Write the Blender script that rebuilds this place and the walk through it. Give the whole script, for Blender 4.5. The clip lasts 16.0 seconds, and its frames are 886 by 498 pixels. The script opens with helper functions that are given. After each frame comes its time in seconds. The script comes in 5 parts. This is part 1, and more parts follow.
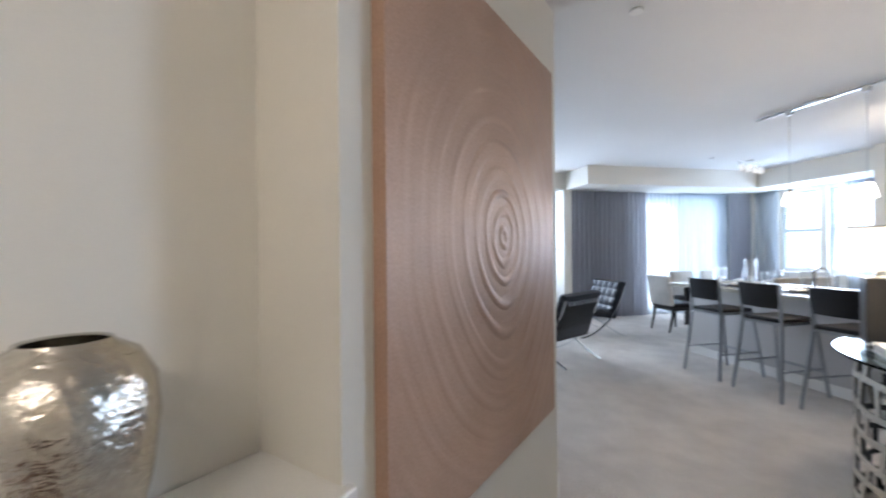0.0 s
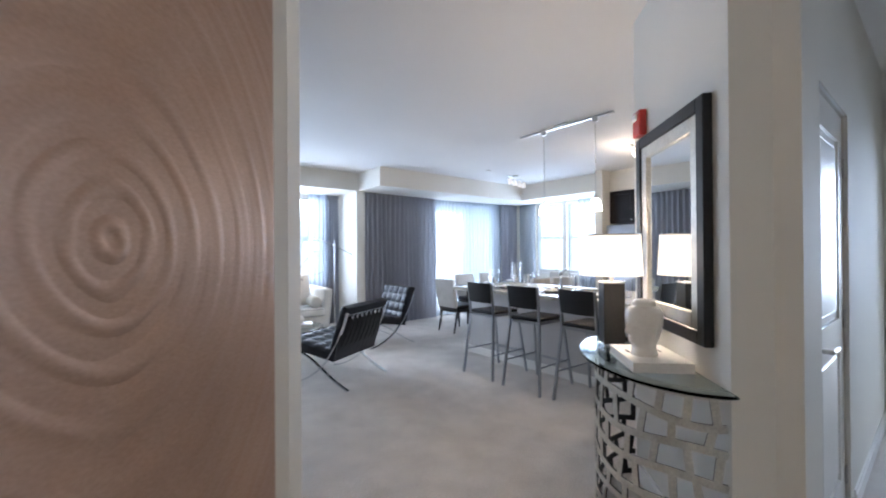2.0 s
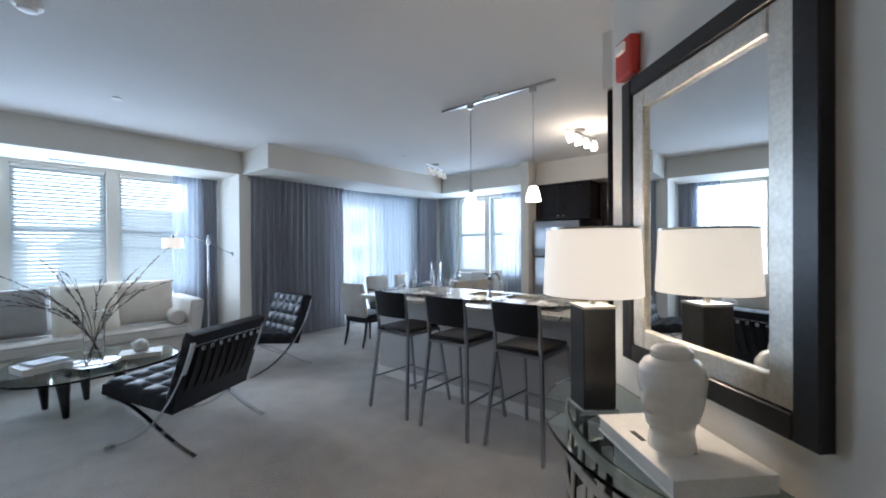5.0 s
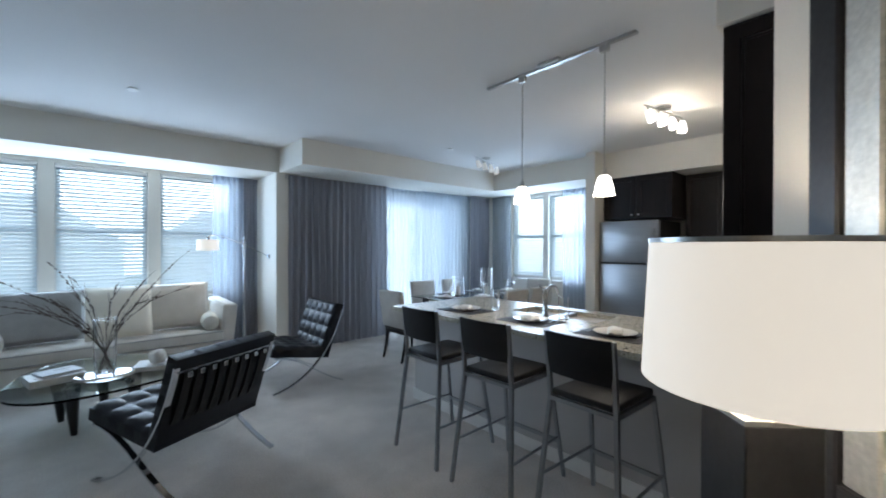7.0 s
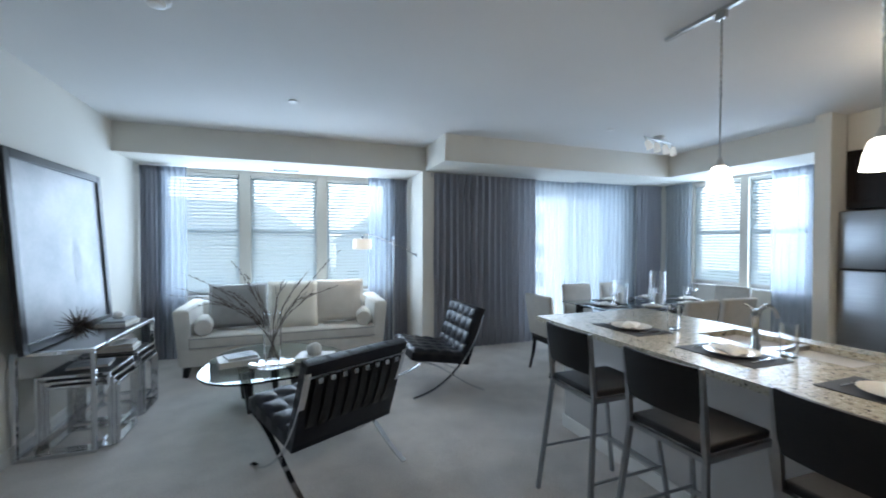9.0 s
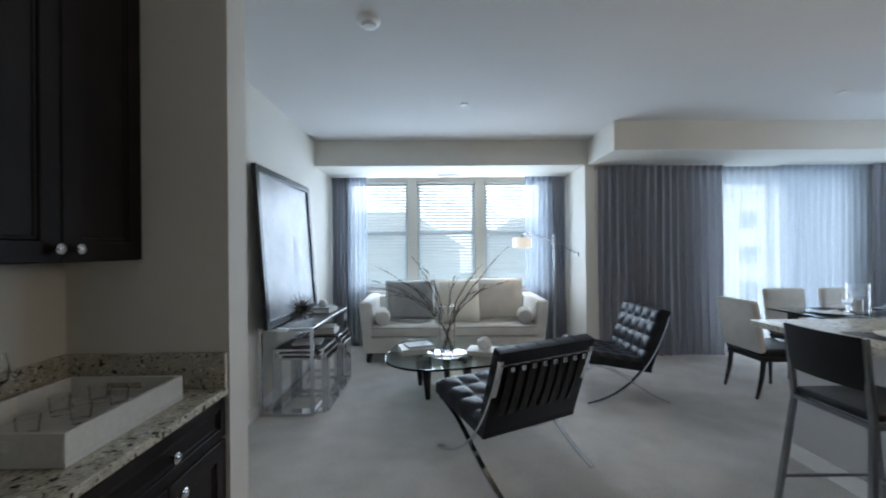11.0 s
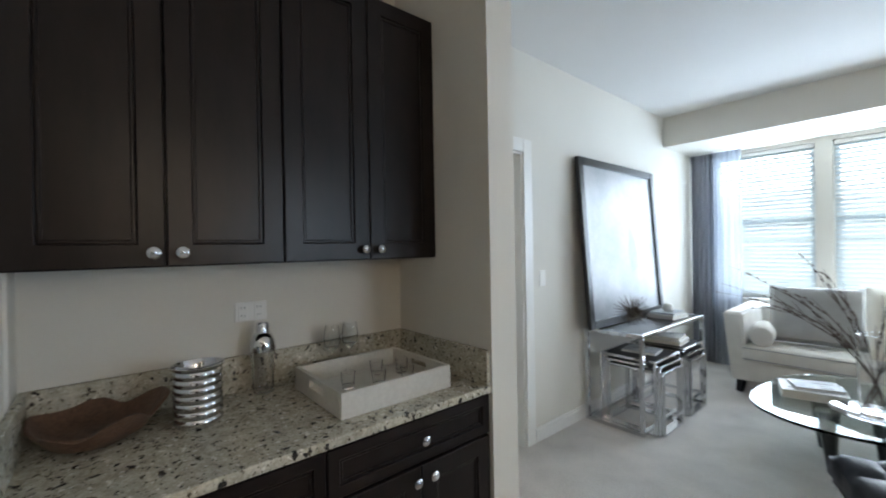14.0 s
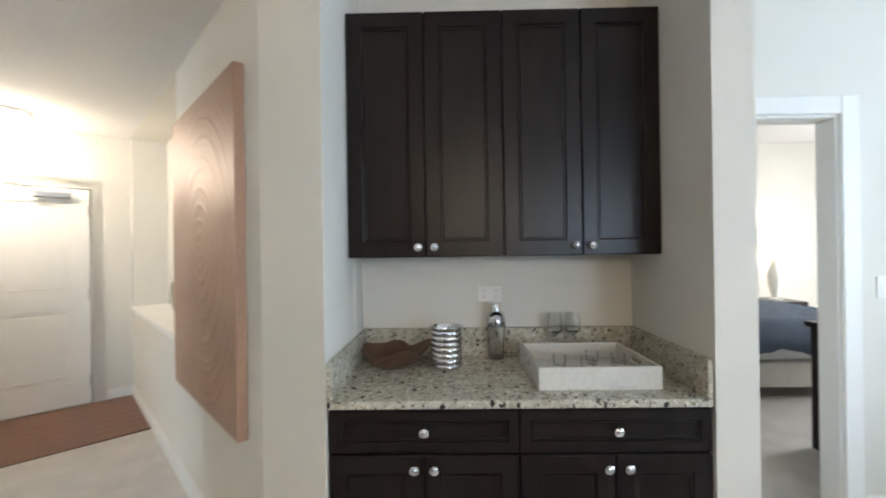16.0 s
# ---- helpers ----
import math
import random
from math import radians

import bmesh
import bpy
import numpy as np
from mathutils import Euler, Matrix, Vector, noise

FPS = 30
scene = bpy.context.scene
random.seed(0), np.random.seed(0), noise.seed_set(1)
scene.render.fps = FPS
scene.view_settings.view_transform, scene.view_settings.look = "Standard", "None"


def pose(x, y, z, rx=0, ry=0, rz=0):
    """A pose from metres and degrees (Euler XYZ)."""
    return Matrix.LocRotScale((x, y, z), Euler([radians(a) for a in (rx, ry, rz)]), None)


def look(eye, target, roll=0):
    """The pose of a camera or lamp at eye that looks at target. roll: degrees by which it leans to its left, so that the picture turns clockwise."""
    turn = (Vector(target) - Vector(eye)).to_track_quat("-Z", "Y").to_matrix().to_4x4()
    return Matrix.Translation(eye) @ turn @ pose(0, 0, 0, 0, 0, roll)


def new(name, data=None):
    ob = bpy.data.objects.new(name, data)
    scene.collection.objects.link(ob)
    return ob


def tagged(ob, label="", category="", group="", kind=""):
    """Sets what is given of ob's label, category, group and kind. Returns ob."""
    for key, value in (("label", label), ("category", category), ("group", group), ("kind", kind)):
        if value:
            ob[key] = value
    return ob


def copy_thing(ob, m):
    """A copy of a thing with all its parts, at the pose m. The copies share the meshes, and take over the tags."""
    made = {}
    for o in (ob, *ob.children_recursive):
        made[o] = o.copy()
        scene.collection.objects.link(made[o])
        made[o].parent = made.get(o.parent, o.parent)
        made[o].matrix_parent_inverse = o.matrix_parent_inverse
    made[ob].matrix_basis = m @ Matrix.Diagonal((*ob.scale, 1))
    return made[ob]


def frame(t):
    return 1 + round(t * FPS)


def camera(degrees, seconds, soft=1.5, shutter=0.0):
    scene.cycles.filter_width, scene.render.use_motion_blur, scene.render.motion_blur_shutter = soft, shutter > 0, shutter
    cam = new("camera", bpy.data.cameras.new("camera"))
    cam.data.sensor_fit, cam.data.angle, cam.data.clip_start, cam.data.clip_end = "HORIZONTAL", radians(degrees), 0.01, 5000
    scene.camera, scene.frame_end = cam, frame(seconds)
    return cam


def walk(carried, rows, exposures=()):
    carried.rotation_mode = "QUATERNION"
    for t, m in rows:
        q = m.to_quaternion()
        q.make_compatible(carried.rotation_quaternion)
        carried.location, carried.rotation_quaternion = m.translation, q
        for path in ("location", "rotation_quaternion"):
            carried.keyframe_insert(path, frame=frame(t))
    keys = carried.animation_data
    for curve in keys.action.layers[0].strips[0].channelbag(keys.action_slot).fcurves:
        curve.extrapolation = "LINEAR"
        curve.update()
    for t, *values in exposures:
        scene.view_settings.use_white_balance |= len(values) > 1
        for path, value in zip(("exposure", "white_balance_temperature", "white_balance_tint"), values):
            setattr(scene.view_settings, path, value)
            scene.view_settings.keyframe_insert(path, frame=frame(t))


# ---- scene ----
cam = camera(95.5, 16.0, soft=1.9, shutter=0.4)
PATH = [
    (0, (0.128, 0.419, 1.421), (0.529, 2.378, 1.418), -0.5),
    (0.5, (0.213, 0.488, 1.402), (0.973, 2.338, 1.409), -0.4),
    (1, (0.364, 0.589, 1.414), (1.323, 2.344, 1.417), -0.5),
    (1.5, (0.486, 0.7, 1.427), (1.591, 2.367, 1.433), -0.4),
    (2, (0.646, 0.859, 1.434), (1.892, 2.423, 1.441), -0.4),
    (2.5, (0.771, 0.968, 1.4), (2.187, 2.381, 1.416), -0.3),
    (3, (0.971, 1.086, 1.399), (2.486, 2.391, 1.401), -0.7),
    (3.5, (1.124, 1.223, 1.402), (2.638, 2.53, 1.405), -0.6),
    (6, (1.672, 1.781, 1.478), (3.214, 3.054, 1.46), -0.2),
    (6.5, (1.865, 1.895, 1.476), (3.316, 3.272, 1.469), -0.1),
    (7, (2.035, 1.92, 1.503), (3.365, 3.414, 1.495), 0.1),
    (7.5, (2.16, 1.97, 1.48), (3.262, 3.64, 1.485), 0.9),
    (8, (2.305, 2.146, 1.492), (3.286, 3.888, 1.479), 0.9),
    (8.5, (2.363, 2.242, 1.517), (3.264, 4.027, 1.499), 0.7),
    (9, (2.366, 2.275, 1.549), (3.053, 4.153, 1.517), 0.1),
    (11.5, (2.035, 2.383, 1.434), (1.805, 4.37, 1.439), -0.5),
    (12, (2.059, 2.379, 1.446), (1.517, 4.304, 1.442), -0.7),
    (12.5, (2.112, 2.544, 1.431), (1.382, 4.406, 1.417), -0.9),
    (13, (2.139, 2.662, 1.432), (1.189, 4.421, 1.423), -0.8),
    (13.5, (2.227, 2.749, 1.444), (0.993, 4.323, 1.438), -1.1),
    (14, (2.337, 2.812, 1.458), (0.808, 4.101, 1.452), -1.0),
    (14.5, (2.406, 2.911, 1.453), (0.688, 3.933, 1.444), -1.0),
    (15, (2.458, 3.001, 1.461), (0.563, 3.643, 1.464), -0.9),
    (15.5, (2.539, 3.035, 1.459), (0.566, 3.359, 1.464), -1.0),
    (16, (2.659, 3.053, 1.448), (0.659, 3.022, 1.45), -0.8),
]
EXPOSURES = [(0.0, 1.03, 6400, 18), (2.0, 0.88, 6400, 20), (3.5, 0.45, 6350, 20), (6.0, 0.05, 6250, 13), (8.0, 0.0, 6150, 12), (9.0, 0.08, 6350, 12), (11.5, -0.05, 6800, 14), (12.5, 0.25, 7000, 14), (14.0, 0.7, 7100, 14), (15.0, 1.04, 7100, 13), (16.0, 1.45, 6900, 13)]
walk(cam, [(t, look(eye, target, roll)) for t, eye, target, roll in PATH], EXPOSURES)

# ---- world, light, exposure ----
world = bpy.data.worlds.new("sky")
scene.world = world
world.use_nodes = True
wn = world.node_tree
sky = wn.nodes.new("ShaderNodeTexSky")
sky.sky_type, sky.sun_disc = "NISHITA", False
sky.sun_elevation, sky.sun_rotation = radians(42), radians(70)
wn.links.new(sky.outputs[0], wn.nodes["Background"].inputs[0])
wn.nodes["Background"].inputs[1].default_value = 0.15
sun_lamp = bpy.data.lights.new("sun", "SUN")
sun_lamp.energy, sun_lamp.angle, sun_lamp.color = 1.0, radians(14), (1.0, 0.97, 0.92)
sun_ob = new("sun", sun_lamp)
sun_ob.matrix_world = pose(0, 0, 20, 48, 0, 110)

R2 = math.sqrt(0.5)


def window_light(x, y, z, w, h, rz, power, colour=(0.57, 0.77, 1.0)):
    """Daylight of the sky standing in a window's opening."""
    d = bpy.data.lights.new("window_daylight", "AREA")
    d.shape, d.size, d.size_y, d.energy, d.color = "RECTANGLE", w, h, power, colour
    o = new("window_daylight", d)
    o.matrix_world = pose(x, y, z, 90, 0, rz)
    return o


def bulb(x, y, z, power, colour, r=0.04):
    d = bpy.data.lights.new("bulb", "POINT")
    d.energy, d.color, d.shadow_soft_size = power, colour, r
    o = new("bulb", d)
    o.location = (x, y, z)
    return o


WARM = (1.0, 0.84, 0.64)
window_light(2.25, 8.56, 1.65, 3.0, 1.65, 180, 96)
window_light(6.7, 7.85, 1.35, 1.9, 2.3, 180, 38)
window_light(8.52, 6.2, 1.7, 1.5, 1.6, 90, 66)
window_light(8.52, 0.15, 1.65, 1.6, 1.6, 90, 105)
# added lamp at an unseen bedroom window, brightens the bedroom
window_light(-1.2, 8.95, 1.6, 1.4, 1.6, 180, 34, (0.8, 0.9, 1.0))


# ---- materials ----
def principled(name, colour, rough=0.5, metal=0.0, **more):
    m = bpy.data.materials.new(name)
    m.use_nodes = True
    b = m.node_tree.nodes["Principled BSDF"]
    b.inputs["Base Color"].default_value = (*colour, 1)
    b.inputs["Roughness"].default_value = rough
    b.inputs["Metallic"].default_value = metal
    for k, v in more.items():
        b.inputs[k.replace("_", " ")].default_value = v
    return m


def surface(name, dark, light, rough=0.6, metal=0.0, scale=6.0, grain=180.0, bump=0.15, detail=6.0, stretch=(1, 1, 1), mix=0.5, **more):
    """Two scales of variation: broad mottling and fine grain with relief."""
    m = principled(name, light, rough, metal, **more)
    n, l = m.node_tree.nodes, m.node_tree.links
    b = n["Principled BSDF"]
    co = n.new("ShaderNodeTexCoord")
    mp = n.new("ShaderNodeMapping")
    mp.inputs["Scale"].default_value = stretch
    l.new(co.outputs["Object"], mp.inputs[0])
    big, fine = n.new("ShaderNodeTexNoise"), n.new("ShaderNodeTexNoise")
    big.inputs["Scale"].default_value, big.inputs["Detail"].default_value = scale, detail
    fine.inputs["Scale"].default_value, fine.inputs["Detail"].default_value = grain, 3.0
    l.new(mp.outputs[0], big.inputs["Vector"])
    l.new(mp.outputs[0], fine.inputs["Vector"])
    add = n.new("ShaderNodeMix")
    add.inputs[0].default_value = mix
    l.new(big.outputs[0], add.inputs[2])
    l.new(fine.outputs[0], add.inputs[3])
    ramp = n.new("ShaderNodeValToRGB")
    ramp.color_ramp.elements[0].position, ramp.color_ramp.elements[1].position = 0.33, 0.67
    ramp.color_ramp.elements[0].color, ramp.color_ramp.elements[1].color = (*dark, 1), (*light, 1)
    l.new(add.outputs[0], ramp.inputs[0])
    l.new(ramp.outputs[0], b.inputs["Base Color"])
    bp = n.new("ShaderNodeBump")
    bp.inputs["Strength"].default_value, bp.inputs["Distance"].default_value = bump, 0.01
    l.new(fine.outputs[0], bp.inputs["Height"])
    l.new(bp.outputs[0], b.inputs["Normal"])
    return m


def glass_mat(name, colour=(1, 1, 1), rough=0.0):
    m = principled(name, colour, rough)
    m.node_tree.nodes["Principled BSDF"].inputs["Transmission Weight"].default_value = 1.0
    m.node_tree.nodes["Principled BSDF"].inputs["IOR"].default_value = 1.48
    return m


def pane_mat(name):
    """Thin window glass: mostly clear, a little gloss."""
    m = bpy.data.materials.new(name)
    m.use_nodes = True
    n, l = m.node_tree.nodes, m.node_tree.links
    out = n["Material Output"]
    t, g, mx, fr = n.new("ShaderNodeBsdfTransparent"), n.new("ShaderNodeBsdfGlossy"), n.new("ShaderNodeMixShader"), n.new("ShaderNodeFresnel")
    g.inputs["Roughness"].default_value = 0.02
    l.new(fr.outputs[0], mx.inputs[0])
    l.new(t.outputs[0], mx.inputs[1])
    l.new(g.outputs[0], mx.inputs[2])
    l.new(mx.outputs[0], out.inputs[0])
    return m


def cloth_mat(name, colour, clear, through_light):
    """Curtain fabric: diffuse, lets light through, partly see-through weave."""
    m = bpy.data.materials.new(name)
    m.use_nodes = True
    n, l = m.node_tree.nodes, m.node_tree.links
    out = n["Material Output"]
    d, t, c = n.new("ShaderNodeBsdfDiffuse"), n.new("ShaderNodeBsdfTranslucent"), n.new("ShaderNodeBsdfTransparent")
    co, nz, hs = n.new("ShaderNodeTexCoord"), n.new("ShaderNodeTexNoise"), n.new("ShaderNodeHueSaturation")
    nz.inputs["Scale"].default_value, nz.inputs["Detail"].default_value = 90.0, 4.0
    l.new(co.outputs["Object"], nz.inputs["Vector"])
    mr = n.new("ShaderNodeMapRange")
    mr.inputs[3].default_value, mr.inputs[4].default_value = 0.75, 1.25
    l.new(nz.outputs[0], mr.inputs[0])
    l.new(mr.outputs[0], hs.inputs["Value"])
    hs.inputs["Color"].default_value = (*colour, 1)
    l.new(hs.outputs[0], d.inputs[0])
    l.new(hs.outputs[0], t.inputs[0])
    a, b = n.new("ShaderNodeMixShader"), n.new("ShaderNodeMixShader")
    a.inputs[0].default_value, b.inputs[0].default_value = through_light, clear
    l.new(d.outputs[0], a.inputs[1])
    l.new(t.outputs[0], a.inputs[2])
    l.new(a.outputs[0], b.inputs[1])
    l.new(c.outputs[0], b.inputs[2])
    l.new(b.outputs[0], out.inputs[0])
    return m


def glow_mat(name, colour, strength):
    m = principled(name, (0.9, 0.88, 0.82), 0.6)
    b = m.node_tree.nodes["Principled BSDF"]
    b.inputs["Emission Color"].default_value = (*colour, 1)
    b.inputs["Emission Strength"].default_value = strength
    return m


def granite_mat(name):
    m = surface(name, (0.30, 0.27, 0.20), (0.62, 0.59, 0.50), 0.26, 0, 28, 120, 0.02, Specular_IOR_Level=0.3)
    n, l = m.node_tree.nodes, m.node_tree.links
    b = n["Principled BSDF"]
    base = b.inputs["Base Color"].links[0].from_socket
    co = n.new("ShaderNodeTexCoord")
    prev = base
    for sc, th, col in ((38, 0.34, (0.03, 0.028, 0.026, 1)), (75, 0.34, (0.10, 0.085, 0.06, 1)), (55, 0.32, (0.75, 0.73, 0.66, 1))):
        nz, cr, mx = n.new("ShaderNodeTexNoise"), n.new("ShaderNodeValToRGB"), n.new("ShaderNodeMix")
        nz.inputs["Scale"].default_value, nz.inputs["Detail"].default_value = sc, 2.5
        mp = n.new("ShaderNodeMapping")
        mp.inputs["Location"].default_value = (sc * 0.37, sc * 0.11, 0)
        l.new(co.outputs["Object"], mp.inputs[0])
        l.new(mp.outputs[0], nz.inputs["Vector"])
        cr.color_ramp.elements[0].position, cr.color_ramp.elements[1].position = th, th + 0.04
        cr.color_ramp.elements[0].color, cr.color_ramp.elements[1].color = (1, 1, 1, 1), (0, 0, 0, 1)
        l.new(nz.outputs[0], cr.inputs[0])
        mx.data_type = "RGBA"
        l.new(cr.outputs[0], mx.inputs[0])
        l.new(prev, mx.inputs[6])
        mx.inputs[7].default_value = col
        prev = mx.outputs[2]
    l.new(prev, b.inputs["Base Color"])
    return m


def carpet_mat():
    m = surface("carpet", (0.50, 0.455, 0.41), (0.82, 0.765, 0.71), 0.95, 0, 4.0, 110, 1.0, mix=0.62)
    n, l = m.node_tree.nodes, m.node_tree.links
    b = n["Principled BSDF"]
    b.inputs["Sheen Weight"].default_value = 0.25
    bp = b.inputs["Normal"].links[0].from_node
    bp.inputs["Distance"].default_value = 0.02
    return m


WALL = surface("wall_paint", (0.66, 0.635, 0.575), (0.715, 0.69, 0.63), 0.75, 0, 1.2, 320, 0.05, mix=0.4)
CEIL = surface("ceiling_paint", (0.69, 0.68, 0.665), (0.74, 0.73, 0.715), 0.85, 0, 1.0, 260, 0.06, mix=0.4)
TRIM = surface("trim_paint", (0.74, 0.73, 0.70), (0.80, 0.79, 0.76), 0.35, 0, 3, 120, 0.02)
CARPET = carpet_mat()
PLANK = surface("entry_plank", (0.10, 0.04, 0.022), (0.22, 0.10, 0.055), 0.35, 0, 4, 60, 0.1, stretch=(2, 18, 2))
ESPRESSO = surface("espresso_wood", (0.006, 0.004, 0.004), (0.014, 0.009, 0.008), 0.31, 0, 3, 40, 0.004, stretch=(5, 5, 1), mix=0.25, Specular_IOR_Level=0.24)
GRANITE = granite_mat("granite")
CHROME = principled("chrome", (0.66, 0.67, 0.69), 0.08, 1.0)
STEEL = surface("brushed_steel", (0.32, 0.33, 0.345), (0.40, 0.41, 0.425), 0.30, 1.0, 3, 90, 0.04, stretch=(1, 1, 30))
NICKEL = surface("brushed_nickel", (0.45, 0.44, 0.42), (0.58, 0.57, 0.54), 0.28, 1.0, 8, 200, 0.03)
HAMMERED = surface("hammered_silver", (0.50, 0.47, 0.42), (0.66, 0.63, 0.57), 0.16, 1.0, 8, 75, 0.45)
LEATHER = surface("black_leather", (0.004, 0.005, 0.008), (0.009, 0.010, 0.016), 0.34, 0, 10, 220, 0.12, Specular_IOR_Level=0.27)
BLACKLEATHER = surface("stool_leather", (0.007, 0.007, 0.008), (0.014, 0.013, 0.014), 0.45, 0, 10, 200, 0.10, Specular_IOR_Level=0.25)
LINEN = surface("cream_linen", (0.55, 0.52, 0.465), (0.68, 0.65, 0.595), 0.9, 0, 7, 420, 0.3, Sheen_Weight=0.2)
GREYLINEN = surface("grey_linen", (0.28, 0.28, 0.275), (0.38, 0.375, 0.365), 0.9, 0, 7, 420, 0.3)
CREAMSILK = surface("cream_velvet", (0.74, 0.69, 0.58), (0.84, 0.79, 0.69), 0.8, 0, 6, 300, 0.2, Sheen_Weight=0.4)
DRAPE = cloth_mat("grey_drape", (0.31, 0.32, 0.355), 0.0, 0.25)
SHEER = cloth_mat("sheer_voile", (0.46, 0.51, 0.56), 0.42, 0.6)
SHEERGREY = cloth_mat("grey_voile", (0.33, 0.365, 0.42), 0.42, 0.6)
BLIND = cloth_mat("blind_slat", (0.82, 0.88, 0.92), 0.0, 0.68)
GLASS = glass_mat("clear_glass")
GLASSGREEN = glass_mat("table_glass", (0.80, 0.92, 0.90))
GLASSGREEN.node_tree.nodes["Principled BSDF"].inputs["IOR"].default_value = 1.3
PANE = pane_mat("window_pane")
MIRROR = principled("mirror", (0.88, 0.90, 0.90), 0.01, 1.0)
BLACKWOOD = surface("black_lacquer", (0.008, 0.008, 0.009), (0.018, 0.017, 0.018), 0.30, 0, 4, 80, 0.03, Specular_IOR_Level=0.35)
SILVERLEAF = surface("silver_leaf", (0.46, 0.44, 0.39), (0.66, 0.63, 0.56), 0.38, 0.8, 14, 90, 0.1)
CERAMIC = surface("white_ceramic", (0.74, 0.72, 0.67), (0.82, 0.80, 0.75), 0.18, 0, 5, 60, 0.02)
PAPER = surface("white_book_cover", (0.68, 0.67, 0.64), (0.80, 0.79, 0.76), 0.5, 0, 8, 120, 0.03)
BOOKGREY = surface("grey_book_cover", (0.30, 0.32, 0.34), (0.46, 0.48, 0.50), 0.45, 0, 8, 120, 0.03)
INK = principled("ink", (0.03, 0.03, 0.035), 0.6)
PAGES = surface("book_pages", (0.62, 0.59, 0.52), (0.78, 0.75, 0.68), 0.8, 0, 5, 300, 0.1, stretch=(1, 1, 20))
RED = surface("alarm_red", (0.36, 0.02, 0.015), (0.50, 0.03, 0.02), 0.35, 0, 9, 90, 0.02)
PLASTIC = principled("white_plastic", (0.80, 0.79, 0.76), 0.35)
SHADE = glow_mat("lit_lamp_shade", (1.0, 0.90, 0.74), 0.62)
FROST = glow_mat("lit_frosted_glass", (1.0, 0.92, 0.80), 5.0)
# glass of the unlit spots, brightened by a weak glow of its own
FROSTFAINT = glow_mat("frosted_glass", (1.0, 0.97, 0.92), 0.15)
TWIG = surface("twig_bark", (0.05, 0.035, 0.03), (0.12, 0.085, 0.07), 0.8, 0, 20, 160, 0.2)
BURL = surface("burl_wood", (0.06, 0.03, 0.018), (0.17, 0.09, 0.055), 0.6, 0, 14, 90, 0.4)
TRAYMAT = surface("champagne_tray", (0.60, 0.58, 0.53), (0.72, 0.70, 0.65), 0.3, 0.1, 10, 60, 0.05)
DARKBRONZE = surface("spiky_bronze", (0.05, 0.04, 0.035), (0.14, 0.11, 0.09), 0.4, 0.8, 20, 100, 0.1)
STONE = surface("white_stone", (0.62, 0.60, 0.56), (0.80, 0.78, 0.74), 0.7, 0, 16, 90, 0.4)
PAPERART = surface("misty_print", (0.27, 0.29, 0.315), (0.50, 0.505, 0.515), 0.32, 0, 2.2, 30, 0.0, mix=0.2)
NAVY = surface("slate_bedcover", (0.035, 0.055, 0.09), (0.08, 0.11, 0.16), 0.8, 0, 6, 200, 0.3)
CHAIRCLOTH = surface("oatmeal_upholstery", (0.40, 0.375, 0.335), (0.52, 0.49, 0.445), 0.9, 0, 8, 380, 0.3)
ISLANDPAINT = surface("island_panel_paint", (0.44, 0.43, 0.42), (0.50, 0.49, 0.48), 0.6, 0, 2, 240, 0.04)
FARWALL = surface("pale_siding", (0.72, 0.74, 0.75), (0.80, 0.81, 0.81), 0.8, 0, 1, 20, 0.05)
FARROOF = surface("grey_shingle", (0.55, 0.57, 0.58), (0.62, 0.64, 0.65), 0.9, 0, 2, 30, 0.1)
FARGLASS = principled("far_window", (0.22, 0.27, 0.31), 0.1)
GRASS = surface("lawn", (0.05, 0.09, 0.03), (0.10, 0.15, 0.06), 0.95, 0, 0.4, 12, 0.3)
TILE = surface("backsplash", (0.42, 0.38, 0.31), (0.55, 0.50, 0.42), 0.35, 0, 9, 90, 0.05)
ART = surface("copper_relief", (0.35, 0.215, 0.15), (0.48, 0.315, 0.23), 0.44, 0.12, 3, 140, 0.05)


# ---- mesh helpers ----
def part(name, bm, material, parent=None, label="", smooth=False, m=None):
    me = bpy.data.meshes.new(name)
    bmesh.ops.recalc_face_normals(bm, faces=bm.faces[:])
    if smooth:
        for f in bm.faces:
            f.smooth = True
    bm.to_mesh(me)
    bm.free()
    if smooth:
        me.set_sharp_from_angle(angle=radians(40))
    me.materials.append(material)
    ob = new(name, me)
    if parent is not None:
        ob.parent = parent
    if m is not None:
        ob.matrix_basis = m
    if label:
        ob["label"] = label
    return ob


def again(ob, parent=None, m=None):
    """Another part with the same mesh."""
    o = new(ob.name.split(".")[0], ob.data)
    if parent is not None:
        o.parent = parent
    if m is not None:
        o.matrix_basis = m
    return o


def thing(name, label, category, m=None, group=""):
    o = new(name)
    o.empty_display_size = 0.1
    if m is not None:
        o.matrix_basis = m
    return tagged(o, label, category, group)


